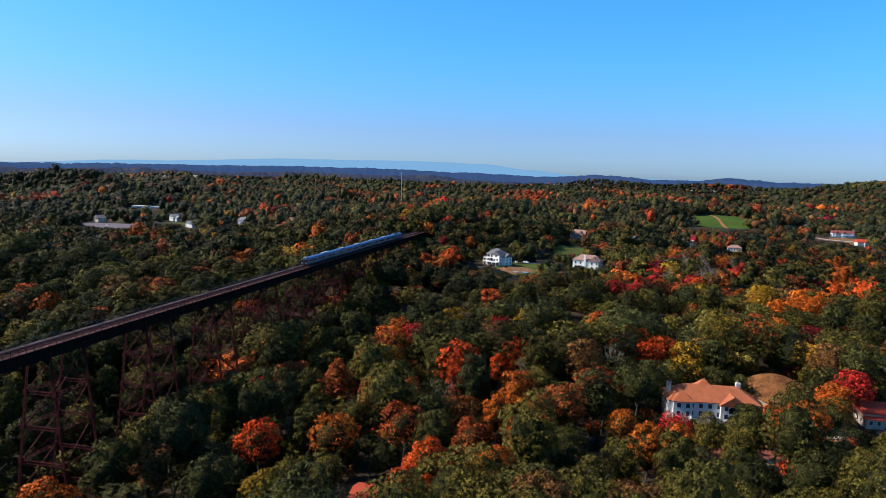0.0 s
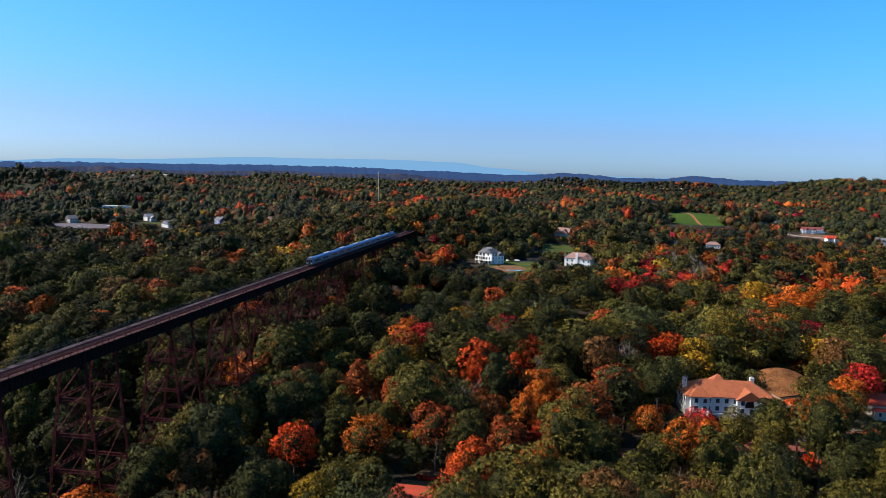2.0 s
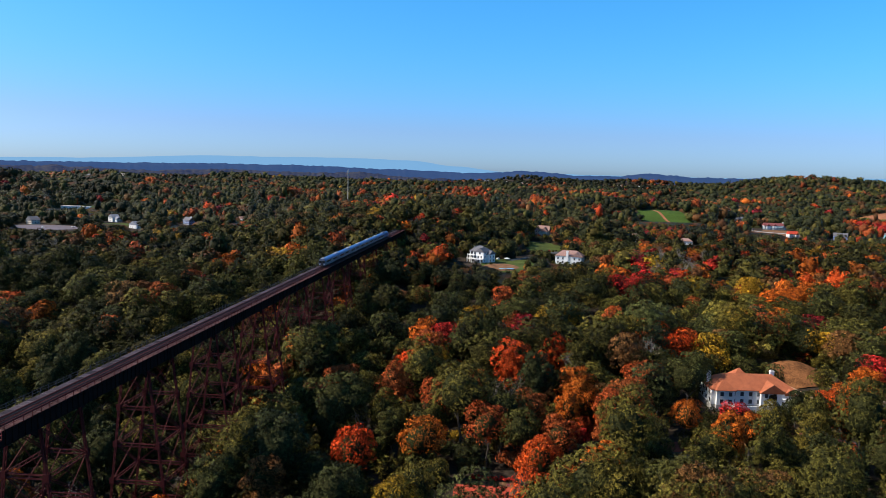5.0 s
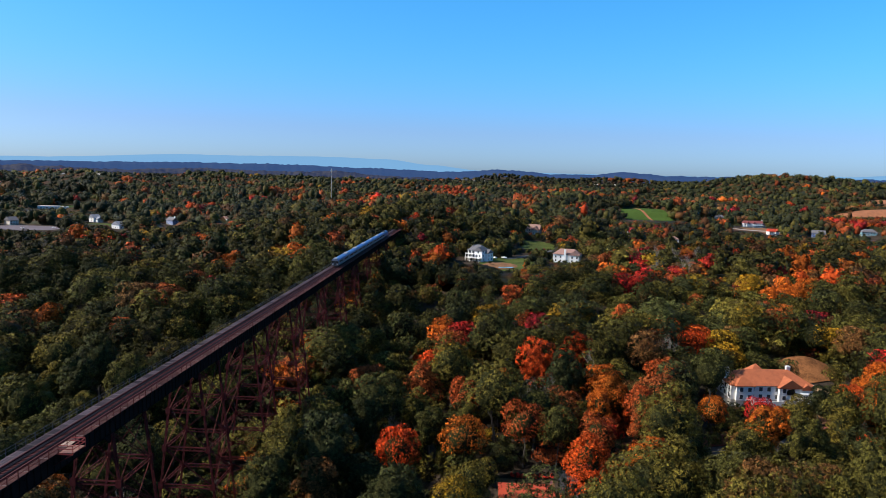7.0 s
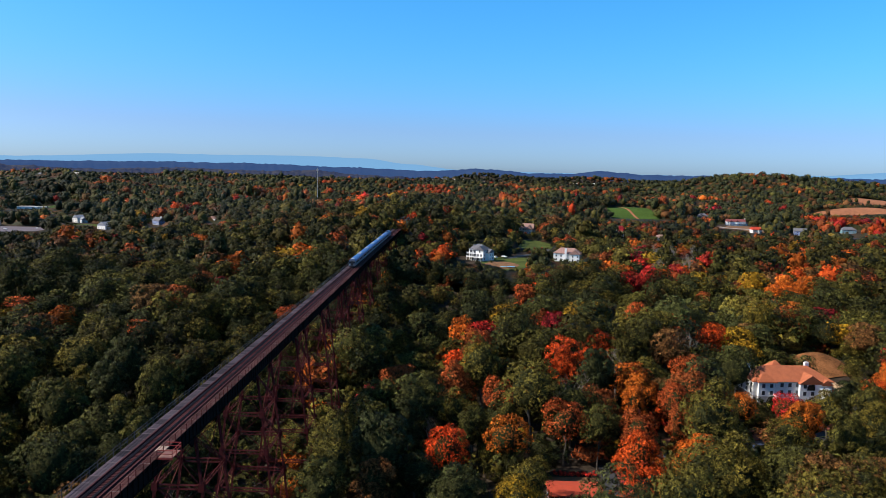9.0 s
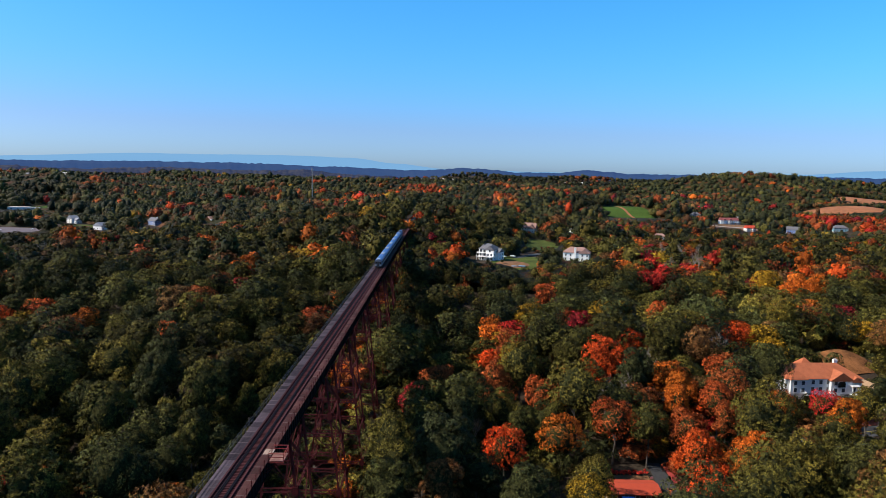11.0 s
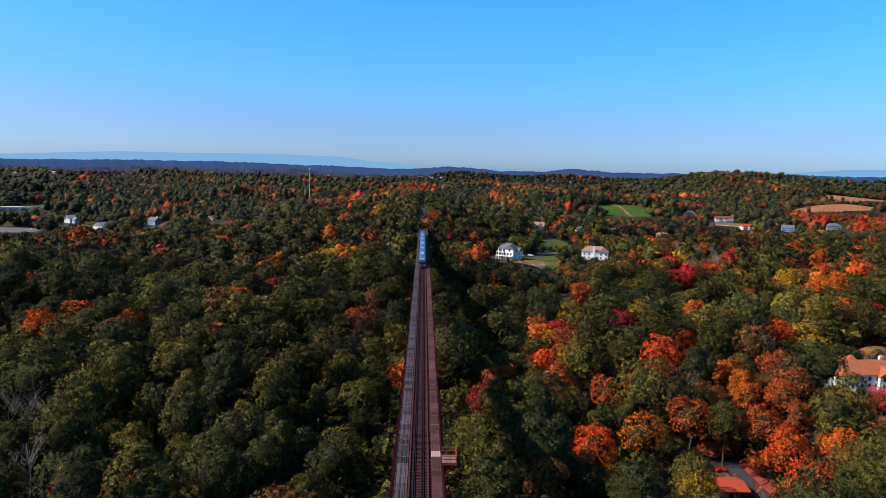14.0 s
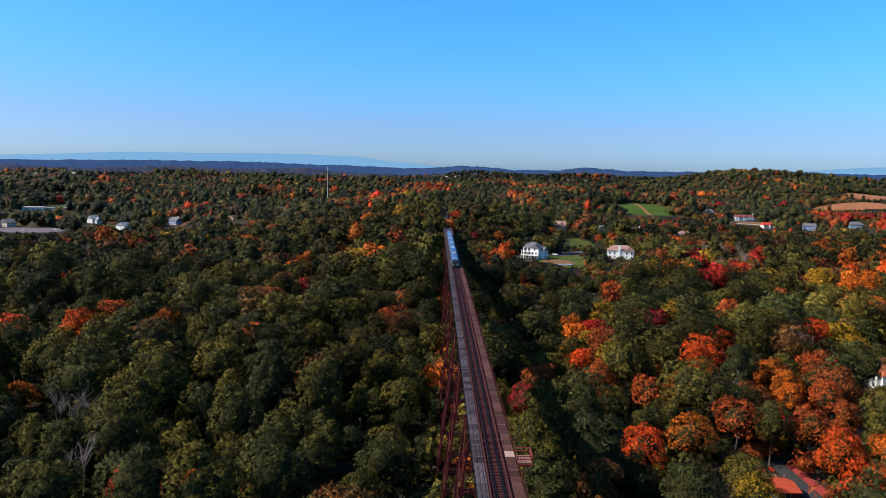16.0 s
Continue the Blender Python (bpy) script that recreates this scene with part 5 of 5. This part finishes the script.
for fam in LEAVES:
    for k, (rx, rz, lb) in enumerate(SHAPES):
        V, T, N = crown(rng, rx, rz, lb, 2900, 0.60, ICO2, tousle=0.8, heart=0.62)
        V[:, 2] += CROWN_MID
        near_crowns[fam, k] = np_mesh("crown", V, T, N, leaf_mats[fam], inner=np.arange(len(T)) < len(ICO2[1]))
LOOKS = {
    "green": ("oak_tree", "broad oak with dull green leaves"), "dark": ("oak_tree", "dense dark green broadleaf tree"), "olive": ("ash_tree", "olive-green tree turning yellow"),
    "yellow": ("birch_tree", "tree in golden yellow autumn leaf"), "orange": ("maple_tree", "maple in bright orange autumn leaf"), "flame": ("maple_tree", "maple in red-orange autumn leaf"),
    "red": ("maple_tree", "maple in bright red autumn leaf"), "crimson": ("maple_tree", "maple in dark crimson autumn leaf"), "rust": ("hickory_tree", "tree in rust-red autumn leaf"),
    "brown": ("hickory_tree", "half-bare tree with brown autumn leaves")}


def place_tree(x, y, fam, scale, r, shape=None):
    nm, label = LOOKS[fam]
    t = empty(nm, pose(x, y, land1(x, y), 0, 0, r.uniform(0, 360)) @ Matrix.Diagonal((scale * r.uniform(0.86, 1.1), scale * r.uniform(0.86, 1.1), scale * r.uniform(0.9, 1.12), 1)), label, "tree", "trees of the valley")
    part("trunk", near_trunks[r.randrange(3)], t)
    part("crown", near_crowns[fam, r.randrange(4) if shape is None else shape], t)
    return t


def place_bare(x, y, scale, r):
    t = empty("bare_tree", pose(x, y, land1(x, y), 0, 0, r.uniform(0, 360)) @ Matrix.Diagonal((scale, scale, scale, 1)), "leafless tree with pale grey branches", "tree", "bare trees")
    part("trunk", bare_trunks[r.randrange(3)], t)
    return t


# single trees that stand out by their colour
STANDOUT = {
    "red": [(-643, 1156), (-657, 1226), (-365, 1311), (-330, 1272), (699, 1428), (166, 423), (149, 405), (62, 305), (229, 283), (-81, 161)],
    "rust": [(-623, 1050), (295, 482), (92, 340), (140, 351), (129, 316), (49, 240), (65, 234), (76, 237), (83, 205), (96, 222), (118, 207), (104, 201), (-165, 336), (-92, 350), (-30, 326), (-523, 1216), (-457, 1221), (162, 977), (91, 844), (261, 843), (619, 1188), (139, 261), (122, 225), (30, 247), (156, 297)],
    "orange": [(-542, 1173), (-504, 1243), (-72, 643), (-232, 1322), (40, 561), (244, 1079), (207, 1136), (146, 1152), (135, 957), (438, 943), (154, 481), (159, 466), (300, 507), (299, 520), (253, 429), (52, 310), (65, 194), (112, 235), (108, 223), (-146, 224), (-130, 310), (-47, 444), (-162, 575), (-92, 442), (-25, 375), (-69, 165), (-33, 158), (-587, 1134), (233, 918), (113, 177), (113, 245), (162, 217), (52, 296), (109, 166), (147, 451), (233, 406), (203, 236), (217, 262), (193, 222), (12, 147), (173, 309), (244, 415), (152, 204)],
    "crimson": [(21, 550), (96, 328)],
    "flame": [(97, 174), (97, 161), (230, 968), (443, 893), (154, 331), (148, 307), (165, 316), (102, 274), (90, 254), (108, 281), (48, 182), (-166, 305), (-184, 286), (-673, 1176), (214, 1038), (160, 306), (287, 494), (269, 476)],
    "yellow": [(71, 337), (175, 311), (116, 325), (112, 336), (-88, 174), (106, 312), (196, 337)],
    "olive": [(67, 160), (-23, 202), (-53, 207), (-53, 173), (-80, 190), (-79, 232), (-28, 252), (-65, 190), (-86, 220), (-127, 347), (-32, 248), (-34, 228), (-79, 305), (-59, 290), (-119, 375), (19, 172), (189, 323), (138, 183), (168, 190), (190, 180), (122, 172)],
    "brown": [(-192, 454), (-170, 443), (-74, 472), (-24, 304)],
    "dark": [(-42, 179), (-23, 182), (-33, 196), (-73, 250), (40, 171), (51, 161), (138, 244), (175, 193), (201, 208), (50, 151)],
    "green": [(13, 198), (14, 282)],
}
# far trees that stand out
FAR_COLOUR = {
    "flame": [(38, 698), (135, 1001), (214, 1118), (249, 1094), (215, 738), (162, 477), (730, 1578), (310, 535), (670, 1070), (650, 999), (766, 1293), (-480, 842), (-256, 756)],
    "rust": [(141, 938), (247, 928), (268, 948), (155, 511), (477, 1630), (167, 1624), (593, 1567), (615, 1576), (293, 783), (-650, 1156), (-778, 1348), (-174, 476), (-140, 422)],
    "orange": [(214, 1042), (230, 975), (213, 926), (154, 477), (41, 563), (37, 476), (118, 1239), (612, 1800), (482, 1011), (420, 887), (351, 937), (235, 591), (175, 433), (291, 509), (292, 480), (250, 432), (256, 424), (751, 1303), (-559, 1209), (-557, 1148), (-491, 912), (-157, 572), (-345, 861), (-216, 577)],
    "red": [(179, 499), (787, 2814), (702, 1443), (627, 1323), (173, 453), (159, 412), (193, 456), (280, 512), (-656, 1190), (-627, 1204), (-502, 1254), (-621, 1513), (-830, 2145), (-269, 643)],
    "crimson": [(121, 601), (115, 632), (29, 533)],
    "yellow": [(329, 526), (342, 533)],
    "brown": [(-189, 468), (-201, 469)],
}
BARE = [(-101, 176), (-121, 214), (-128, 216), (-116, 212), (86, 231), (91, 228), (146, 287), (112, 268)]
FAR_BARE = [(-216, 460), (-187, 438), (-169, 442), (-156, 467), (-271, 527), (202, 550), (215, 543), (240, 575), (183, 470), (214, 502), (205, 488)]
SPOTS = {(float(p), float(q)) for spots in (*STANDOUT.values(), *FAR_COLOUR.values()) for p, q in spots}
NEAR_END = 252.0
taken = []
rr = random.Random(21)
for fam, spots in STANDOUT.items():
    for x, y in spots:
        if y < NEAR_END + 34:
            place_tree(x, y, fam, rr.uniform(0.88, 1.08), rr)
            taken.append((x, y))
# maples and oaks in front of the large house
for x, y, fam, size in ((163, 235, "red", 0.76), (193, 236, "flame", 1.05), (184, 238, "dark", 1.0), (141, 249, "dark", 1.0), (114, 235, "orange", 0.95), (147, 233, "orange", 0.76), (203, 244, "orange", 1.0), (213, 252, "olive", 0.95), (172, 226, "olive", 0.9), (71, 175, "olive", 0.7), (92.6, 202.6, "green", 0.95)):
    place_tree(x, y, fam, size, rr)
    taken.append((x, y))
# broad crimson maple beside the viaduct
place_tree(22, 233, "crimson", 0.92, rr, 1)
# last three spots hold no tree; they keep the shed in the camera's view
taken += [(22, 233), (85, 152), (87, 160), (78, 155)]
for x, y in BARE + FAR_BARE:
    place_bare(x, y, rr.uniform(1.25, 1.45) if y < 400 else rr.uniform(1.15, 1.4), rr)
    if y < NEAR_END:
        taken.append((x, y))


def wood_value(x, y):
    """Patchy autumn colour over the woods: 0 green to 1 turned."""
    v = np.array([noise.noise(Vector((a / 60, b / 60, 3.0))) + 0.6 * noise.noise(Vector((a / 22, b / 22, 7.0))) for a, b in zip(x, y)])
    return v


def family(x, y, rng):
    """A kind of tree for each place: greener west of the line, more turned to the east."""
    far = smooth01(y, 500, 1100)
    patch = np.array([noise.noise(Vector((a / 190, c / 190, 11.0))) + 0.5 * noise.noise(Vector((a / 80, c / 80, 4.0))) for a, c in zip(x, y)])
    v = wood_value(x, y) * (1 - 0.5 * far) + patch * (0.25 + 0.95 * far) + rng.normal(size=len(x)) * (0.36 - 0.1 * far) + np.where(x > 25, 0.11, -0.15 + 0.38 * far) - 0.2 * far + 0.20 * np.exp(-((x - 118) / 65) ** 2 - ((y - 235) / 75) ** 2) - 0.14 * (1 - smooth01(y, 380, 520)) + 0.07 * np.exp(-((x - 190) / 110) ** 2 - ((y - 420) / 160) ** 2) + 0.30 * np.exp(-((x - 90) / 45) ** 2 - ((y - 232) / 30) ** 2) + 0.10 * np.exp(-((y - 1250) / 260) ** 2) + 0.16 * smooth01(x, 0, 120) * smooth01(y, 600, 800) * (1 - smooth01(y, 1500, 1800)) - 0.35 * np.exp(-((x - 920) / 230) ** 2 - ((y - 1980) / 300) ** 2)
    u = rng.random(len(x))
    fam = np.where(u < 0.42, "green", np.where(u < 0.66, "dark", "olive")).astype(object)
    mild = v > 0.20
    fam[mild] = np.where(u[mild] < 0.5, "olive", np.where(u[mild] < 0.75, "brown", "green"))
    warm = v > 0.55
    fam[warm] = np.where(u[warm] < 0.35, "rust", np.where(u[warm] < 0.6, "brown", np.where(u[warm] < 0.85, "yellow", "orange")))
    hot = v > 0.85
    fam[hot] = np.where(u[hot] < 0.38, "rust", np.where(u[hot] < 0.68, "orange", np.where(u[hot] < 0.9, "flame", "crimson")))
    blaze = v > 1.25
    fam[blaze] = np.where(u[blaze] < 0.5, "flame", "red")
    # farther off the colours are duller: olive to green, yellow to brown, green to dark
    dull = rng.random(len(x)) < 0.75 * far
    fam[dull & (fam == "olive")] = "green"
    fam[dull & (fam == "yellow")] = "brown"
    fam[dull & (fam == "green") & (u < 0.5)] = "dark"
    # west bank: some green crowns turn dark, some olive and brown ones green
    west = (u * 13) % 1 < 0.25 * (1 - smooth01(x, -25, 15)) * (1 - smooth01(y, 480, 700))
    fam[west & (fam == "green")] = "dark"
    fam[west & ((fam == "olive") | (fam == "brown"))] = "green"
    # crowns darkened on the east bank below the houses, for the viaduct's shadow side
    shadow_side = (u * 7) % 1 < 0.75 * np.exp(-((x - 72) / 62) ** 2 - ((y - 430) / 150) ** 2)
    fam[shadow_side & (fam == "green")] = "dark"
    fam[shadow_side & ((fam == "olive") | (fam == "yellow"))] = "green"
    fam[shadow_side & (fam == "brown")] = "dark"
    return fam


def scatter(y0, y1, step, jitter, margin, rng):
    xs, ys = [], []
    y = y0
    row = 0
    while y < y1:
        lo = min(134 - 0.97 * y, -10 - 0.62 * y) - margin
        hi = max(134 + 0.38 * y, -4 + 0.68 * y) + margin
        s = step(y)
        a = np.arange(lo + (row % 2) * s / 2, hi, s)
        xs.append(a)
        ys.append(np.full(len(a), y))
        y += s * 0.87
        row += 1
    x, y = np.concatenate(xs), np.concatenate(ys)
    s = np.array([step(k) for k in y])
    x, y = x + rng.uniform(-1, 1, len(x)) * s * jitter, y + rng.uniform(-1, 1, len(x)) * s * jitter
    ok = ~is_clear(x, y)
    return x[ok], y[ok]


x, y = scatter(128, NEAR_END, lambda k: 11.7, 0.36, 20, rng)
fam = family(x, y, rng)
caps = sightline_cap(x, y)
for a, b_, f, cap in zip(x, y, fam, caps):
    if any((a - p) ** 2 + (b_ - q) ** 2 < 85 for p, q in taken):
        continue
    if rr.random() < 0.05:
        continue
    if rr.random() < 0.03:
        if cap > 18:
            place_bare(a, b_, rr.uniform(0.9, 1.1), rr)
        continue
    f = {"crimson": "rust", "red": "rust", "flame": "rust"}.get(f, f)
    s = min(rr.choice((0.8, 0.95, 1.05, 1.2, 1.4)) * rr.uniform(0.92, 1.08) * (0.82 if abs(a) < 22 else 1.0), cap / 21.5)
    if s > 0.16:
        place_tree(a, b_, f, s, rr)


def stand(name, label, x, y, fam, templates, scale, rng, material=None, shade=1.0, inside=0.5, tall=19.5, uneven=1.0):
    """Woods that nobody could count: crowns over bare stems, one sheet of trees."""
    cap = (sightline_cap(x, y) - np.where(y > 700, 2.0, 0.0)) / tall
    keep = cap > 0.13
    x, y, fam, cap = x[keep], y[keep], fam[keep], cap[keep]
    z = land(x, y)
    # tone by place: paler and darker patches, and paler on the nearer east bank
    bold = np.array([(a, c) in SPOTS for a, c in zip(x, y)])
    tone = (1 + 0.35 * smooth01(x, 80, 170) * (1 - smooth01(y, 480, 650))) * np.array([1.0 + 0.7 * noise.noise(Vector((a / 75, c / 75, 21.0))) + 0.4 * noise.noise(Vector((a / 210, c / 210, 5.0))) for a, c in zip(x, y)])
    # groves of taller and of younger trees
    grove = np.array([1.0 + uneven * 0.34 * noise.noise(Vector((a / 38, c / 38, 31.0))) + uneven * 0.26 * noise.noise(Vector((a / 130, c / 130, 17.0))) for a, c in zip(x, y)])
    kinds = rng.integers(0, len(templates), len(x))
    VV, NN, TT, CC, base = [], [], [], [], 0
    for k, (V, T, N) in enumerate(templates):
        sel = np.nonzero(kinds == k)[0]
        if not len(sel):
            continue
        a = rng.uniform(0, 2 * math.pi, len(sel))
        s = np.minimum(scale(y[sel]) * grove[sel] * np.clip(rng.lognormal(0, 0.25 * uneven, len(sel)), 0.58, 1.6), cap[sel])
        s = np.where(bold[sel], np.minimum(np.maximum(s, np.where(y[sel] < 500, 1.2, 1.08) * scale(y[sel])), cap[sel]), s)
        ca, sa = np.cos(a), np.sin(a)
        P = np.empty((len(sel), len(V), 3))
        P[:, :, 0] = (V[None, :, 0] * ca[:, None] - V[None, :, 1] * sa[:, None]) * s[:, None] + x[sel][:, None]
        P[:, :, 1] = (V[None, :, 0] * sa[:, None] + V[None, :, 1] * ca[:, None]) * s[:, None] + y[sel][:, None]
        P[:, :, 2] = V[None, :, 2] * (s * rng.uniform(0.86, 1.06, len(sel)))[:, None] + z[sel][:, None]
        off = base + np.arange(len(sel)) * len(V)
        NN.append(np.stack([N[None, :, 0] * ca[:, None] - N[None, :, 1] * sa[:, None], N[None, :, 0] * sa[:, None] + N[None, :, 1] * ca[:, None], np.broadcast_to(N[None, :, 2], P.shape[:2])], -1).reshape(-1, 3))
        TT.append((T[None] + off[:, None, None]).reshape(-1, 3))
        col = np.ones((len(sel), 4))
        for i, j in enumerate(sel):
            c0, c1 = LEAVES[fam[j]]
            t = rng.random()
            k2 = rng.uniform(0.6, 1.2) * tone[j] * shade
            col[i, :3] = [(p * (1 - t) + q * t) * k2 for p, q in zip(c0, c1)]
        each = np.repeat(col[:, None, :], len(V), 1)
        each[:, :len(ICO1[0]), :3] *= inside  # heart darkened: shade within the crown, put into its colour
        CC.append(each.reshape(-1, 4))
        VV.append(P.reshape(-1, 3))
        base += len(sel) * len(V)
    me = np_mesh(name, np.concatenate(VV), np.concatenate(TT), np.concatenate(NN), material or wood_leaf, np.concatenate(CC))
    return tagged(new(name, me), label, "woods", kind="stuff")


def template(rx, rz, lobes, n, size, lift, tousle=0.45, heart=0.70):
    V, T, N = crown(rng, rx, rz, lobes, n, size, tousle=tousle, heart=heart)
    V[:, 2] += lift
    return V, T, N


def paint_standouts(x, y, fam):
    for fm, spots in (*STANDOUT.items(), *FAR_COLOUR.items()):
        for p, q in spots:
            d = (x - p) ** 2 + (y - q) ** 2
            k = int(np.argmin(d))
            if d[k] < 200:
                fam[k], x[k], y[k] = fm, p, q
    return fam


near_t = [template(7.4, 7.8, 22, 900, 1.02, 12.4, 0.6), template(8.2, 7.0, 24, 940, 1.02, 11.8, 0.6), template(6.2, 8.4, 19, 780, 1.0, 12.8, 0.6), template(5.2, 7.6, 15, 560, 1.0, 12.0, 0.6)]
x, y = scatter(NEAR_END, 430, lambda k: 11.3, 0.36, 22, rng)
free = np.array([all((a - p) ** 2 + (c - q) ** 2 > 49 for p, q in taken) for a, c in zip(x, y)])
x, y = x[free], y[free]
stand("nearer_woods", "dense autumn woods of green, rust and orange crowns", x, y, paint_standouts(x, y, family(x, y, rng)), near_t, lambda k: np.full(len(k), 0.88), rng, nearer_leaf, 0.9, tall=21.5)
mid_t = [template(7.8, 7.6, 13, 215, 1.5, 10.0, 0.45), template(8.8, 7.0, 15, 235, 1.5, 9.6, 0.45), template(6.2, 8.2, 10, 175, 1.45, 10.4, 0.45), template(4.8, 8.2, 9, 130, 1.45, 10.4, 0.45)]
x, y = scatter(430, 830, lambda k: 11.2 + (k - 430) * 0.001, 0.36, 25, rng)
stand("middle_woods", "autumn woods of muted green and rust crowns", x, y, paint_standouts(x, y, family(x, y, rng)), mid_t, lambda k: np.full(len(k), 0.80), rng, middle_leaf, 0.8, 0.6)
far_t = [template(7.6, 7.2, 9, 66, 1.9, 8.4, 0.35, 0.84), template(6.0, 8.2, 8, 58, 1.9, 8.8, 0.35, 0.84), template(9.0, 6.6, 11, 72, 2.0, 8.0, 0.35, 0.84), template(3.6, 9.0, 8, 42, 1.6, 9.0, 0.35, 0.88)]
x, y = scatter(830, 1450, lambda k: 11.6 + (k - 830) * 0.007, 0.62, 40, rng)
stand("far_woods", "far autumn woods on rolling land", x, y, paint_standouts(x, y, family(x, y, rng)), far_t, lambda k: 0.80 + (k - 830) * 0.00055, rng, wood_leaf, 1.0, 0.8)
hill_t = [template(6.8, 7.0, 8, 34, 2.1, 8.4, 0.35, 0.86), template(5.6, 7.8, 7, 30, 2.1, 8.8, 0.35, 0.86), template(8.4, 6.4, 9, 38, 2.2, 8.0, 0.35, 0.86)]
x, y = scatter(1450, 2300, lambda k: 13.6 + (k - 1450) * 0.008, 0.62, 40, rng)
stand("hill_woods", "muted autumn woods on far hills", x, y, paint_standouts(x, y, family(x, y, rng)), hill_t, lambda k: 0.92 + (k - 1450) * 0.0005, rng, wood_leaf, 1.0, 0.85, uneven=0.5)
dist_t = [template(8.4, 6.6, 3, 8, 5.2, 6.0, 0.4, 0.8), template(7.8, 7.0, 3, 8, 4.6, 6.0, 0.4, 0.8)]
x, y = scatter(2300, 3100, lambda k: 19 + (k - 2300) * 0.011, 0.6, 60, rng)
stand("distant_woods", "distant woods on low ridges", x, y, family(x, y, rng), dist_t, lambda k: 1.05 + (k - 2300) * 0.0004, rng, wood_leaf, 0.6, 0.9, uneven=0.4)
# the valley floor at the near end of the viaduct
x, y = scatter(-60, 128, lambda k: 13.5, 0.36, 30, rng)
ok = (np.abs(x) < 190)
x, y = x[ok], y[ok]
stand("valley_woods", "autumn woods on the valley floor beside the viaduct", x, y, family(x, y, rng), mid_t, lambda k: np.ones(len(k)), rng, nearer_leaf)
# saplings and shrubs between the trunks, and under the viaduct
bush_t = [template(2.9, 2.3, 7, 64, 0.95, 1.7, 0.6), template(2.4, 2.9, 7, 60, 0.95, 2.2, 0.6), template(3.4, 2.0, 8, 70, 0.95, 1.5, 0.6)]
x, y = scatter(136, 350, lambda k: 8.0, 0.45, 10, rng)
fam = family(x, y, rng)
stand("undergrowth", "shrubs and saplings under the trees in green, brown and rust", x, y, fam, bush_t, lambda k: rng.uniform(0.9, 2.0, len(k)), rng, nearer_leaf, 0.9, 0.6, 5.0)
x, y = rng.uniform(-9.5, 9.5, 330), rng.uniform(20, 585, 330)
fam = family(x, y, rng)
gold = rng.random(len(x)) < 0.12
fam[gold] = "orange"
stand("growth_under_viaduct", "young trees and shrubs in green and gold beneath the viaduct", x, y, fam, bush_t, lambda k: rng.uniform(1.1, 2.6, len(k)), rng, nearer_leaf, 1.2, 0.6, 5.0)


def gap_sheet(name, label, y0, y1, cell, height, shade, material):
    """One uneven sheet added to close the gaps between the crowns, coloured dark for the shade there."""
    ys = np.arange(y0, y1 + cell, cell)
    xs = np.arange(min(134 - 0.97 * y1, -10 - 0.62 * y1) - 60, max(134 + 0.38 * y1, -4 + 0.68 * y1) + 60, cell)
    X, Y = np.meshgrid(xs, ys)
    X, Y = X + rng.uniform(-0.35, 0.35, X.shape) * cell, Y + rng.uniform(-0.35, 0.35, X.shape) * cell
    x, y = X.ravel(), Y.ravel()
    g = land(x, y)
    up = np.minimum(height * rng.uniform(0.72, 1.22, len(x)), sightline_cap(x, y) - 3.5)
    bare = is_clear(x, y) | (up < 1.0)
    for a in range(8):
        bare |= is_clear(x + cell * 1.3 * math.cos(a * math.pi / 4), y + cell * 1.3 * math.sin(a * math.pi / 4))
    z = g + np.where(bare, -2.5, up)
    V = np.stack([x, y, z], 1)
    ny, nx = X.shape
    i = np.arange(nx * ny).reshape(ny, nx)
    a, b, c, d = i[:-1, :-1].ravel(), i[:-1, 1:].ravel(), i[1:, 1:].ravel(), i[1:, :-1].ravel()
    T = np.concatenate([np.stack([a, b, c], 1), np.stack([a, c, d], 1)])
    mid = V[T].mean(1)
    seen = (mid[:, 0] > np.minimum(134 - 0.97 * mid[:, 1], -10 - 0.62 * mid[:, 1]) - 60) & (mid[:, 0] < np.maximum(134 + 0.38 * mid[:, 1], -4 + 0.68 * mid[:, 1]) + 60)
    T = T[seen]
    fn = np.cross(V[T[:, 1]] - V[T[:, 0]], V[T[:, 2]] - V[T[:, 0]])
    N = np.zeros_like(V)
    for k in range(3):
        np.add.at(N, T[:, k], fn)
    N /= np.linalg.norm(N, axis=1)[:, None] + 1e-9
    N[np.abs(N).sum(1) < 0.5] = (0, 0, 1)
    # muted leaf colours, dimmed to paint the shade between crowns
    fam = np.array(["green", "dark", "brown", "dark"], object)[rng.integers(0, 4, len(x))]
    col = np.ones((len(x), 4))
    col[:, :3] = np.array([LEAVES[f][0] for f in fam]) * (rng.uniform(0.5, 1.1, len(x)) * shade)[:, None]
    return tagged(new(name, np_mesh(name, V, T, N, material, col)), label, "woods", kind="stuff")


gap_sheet("middle_gap_sheet", "added dark leaf sheet for the shaded gaps of the muted autumn woods", 430, 830, 5.5, 6.0, 0.6, middle_leaf)
gap_sheet("far_gap_sheet", "added dark leaf sheet for the shaded gaps of the far autumn woods", 830, 1450, 8.0, 6.5, 0.65, wood_leaf)
gap_sheet("hill_gap_sheet", "added dark leaf sheet for the shaded gaps of the woods on far hills", 1450, 2300, 13.0, 8.0, 0.65, wood_leaf)
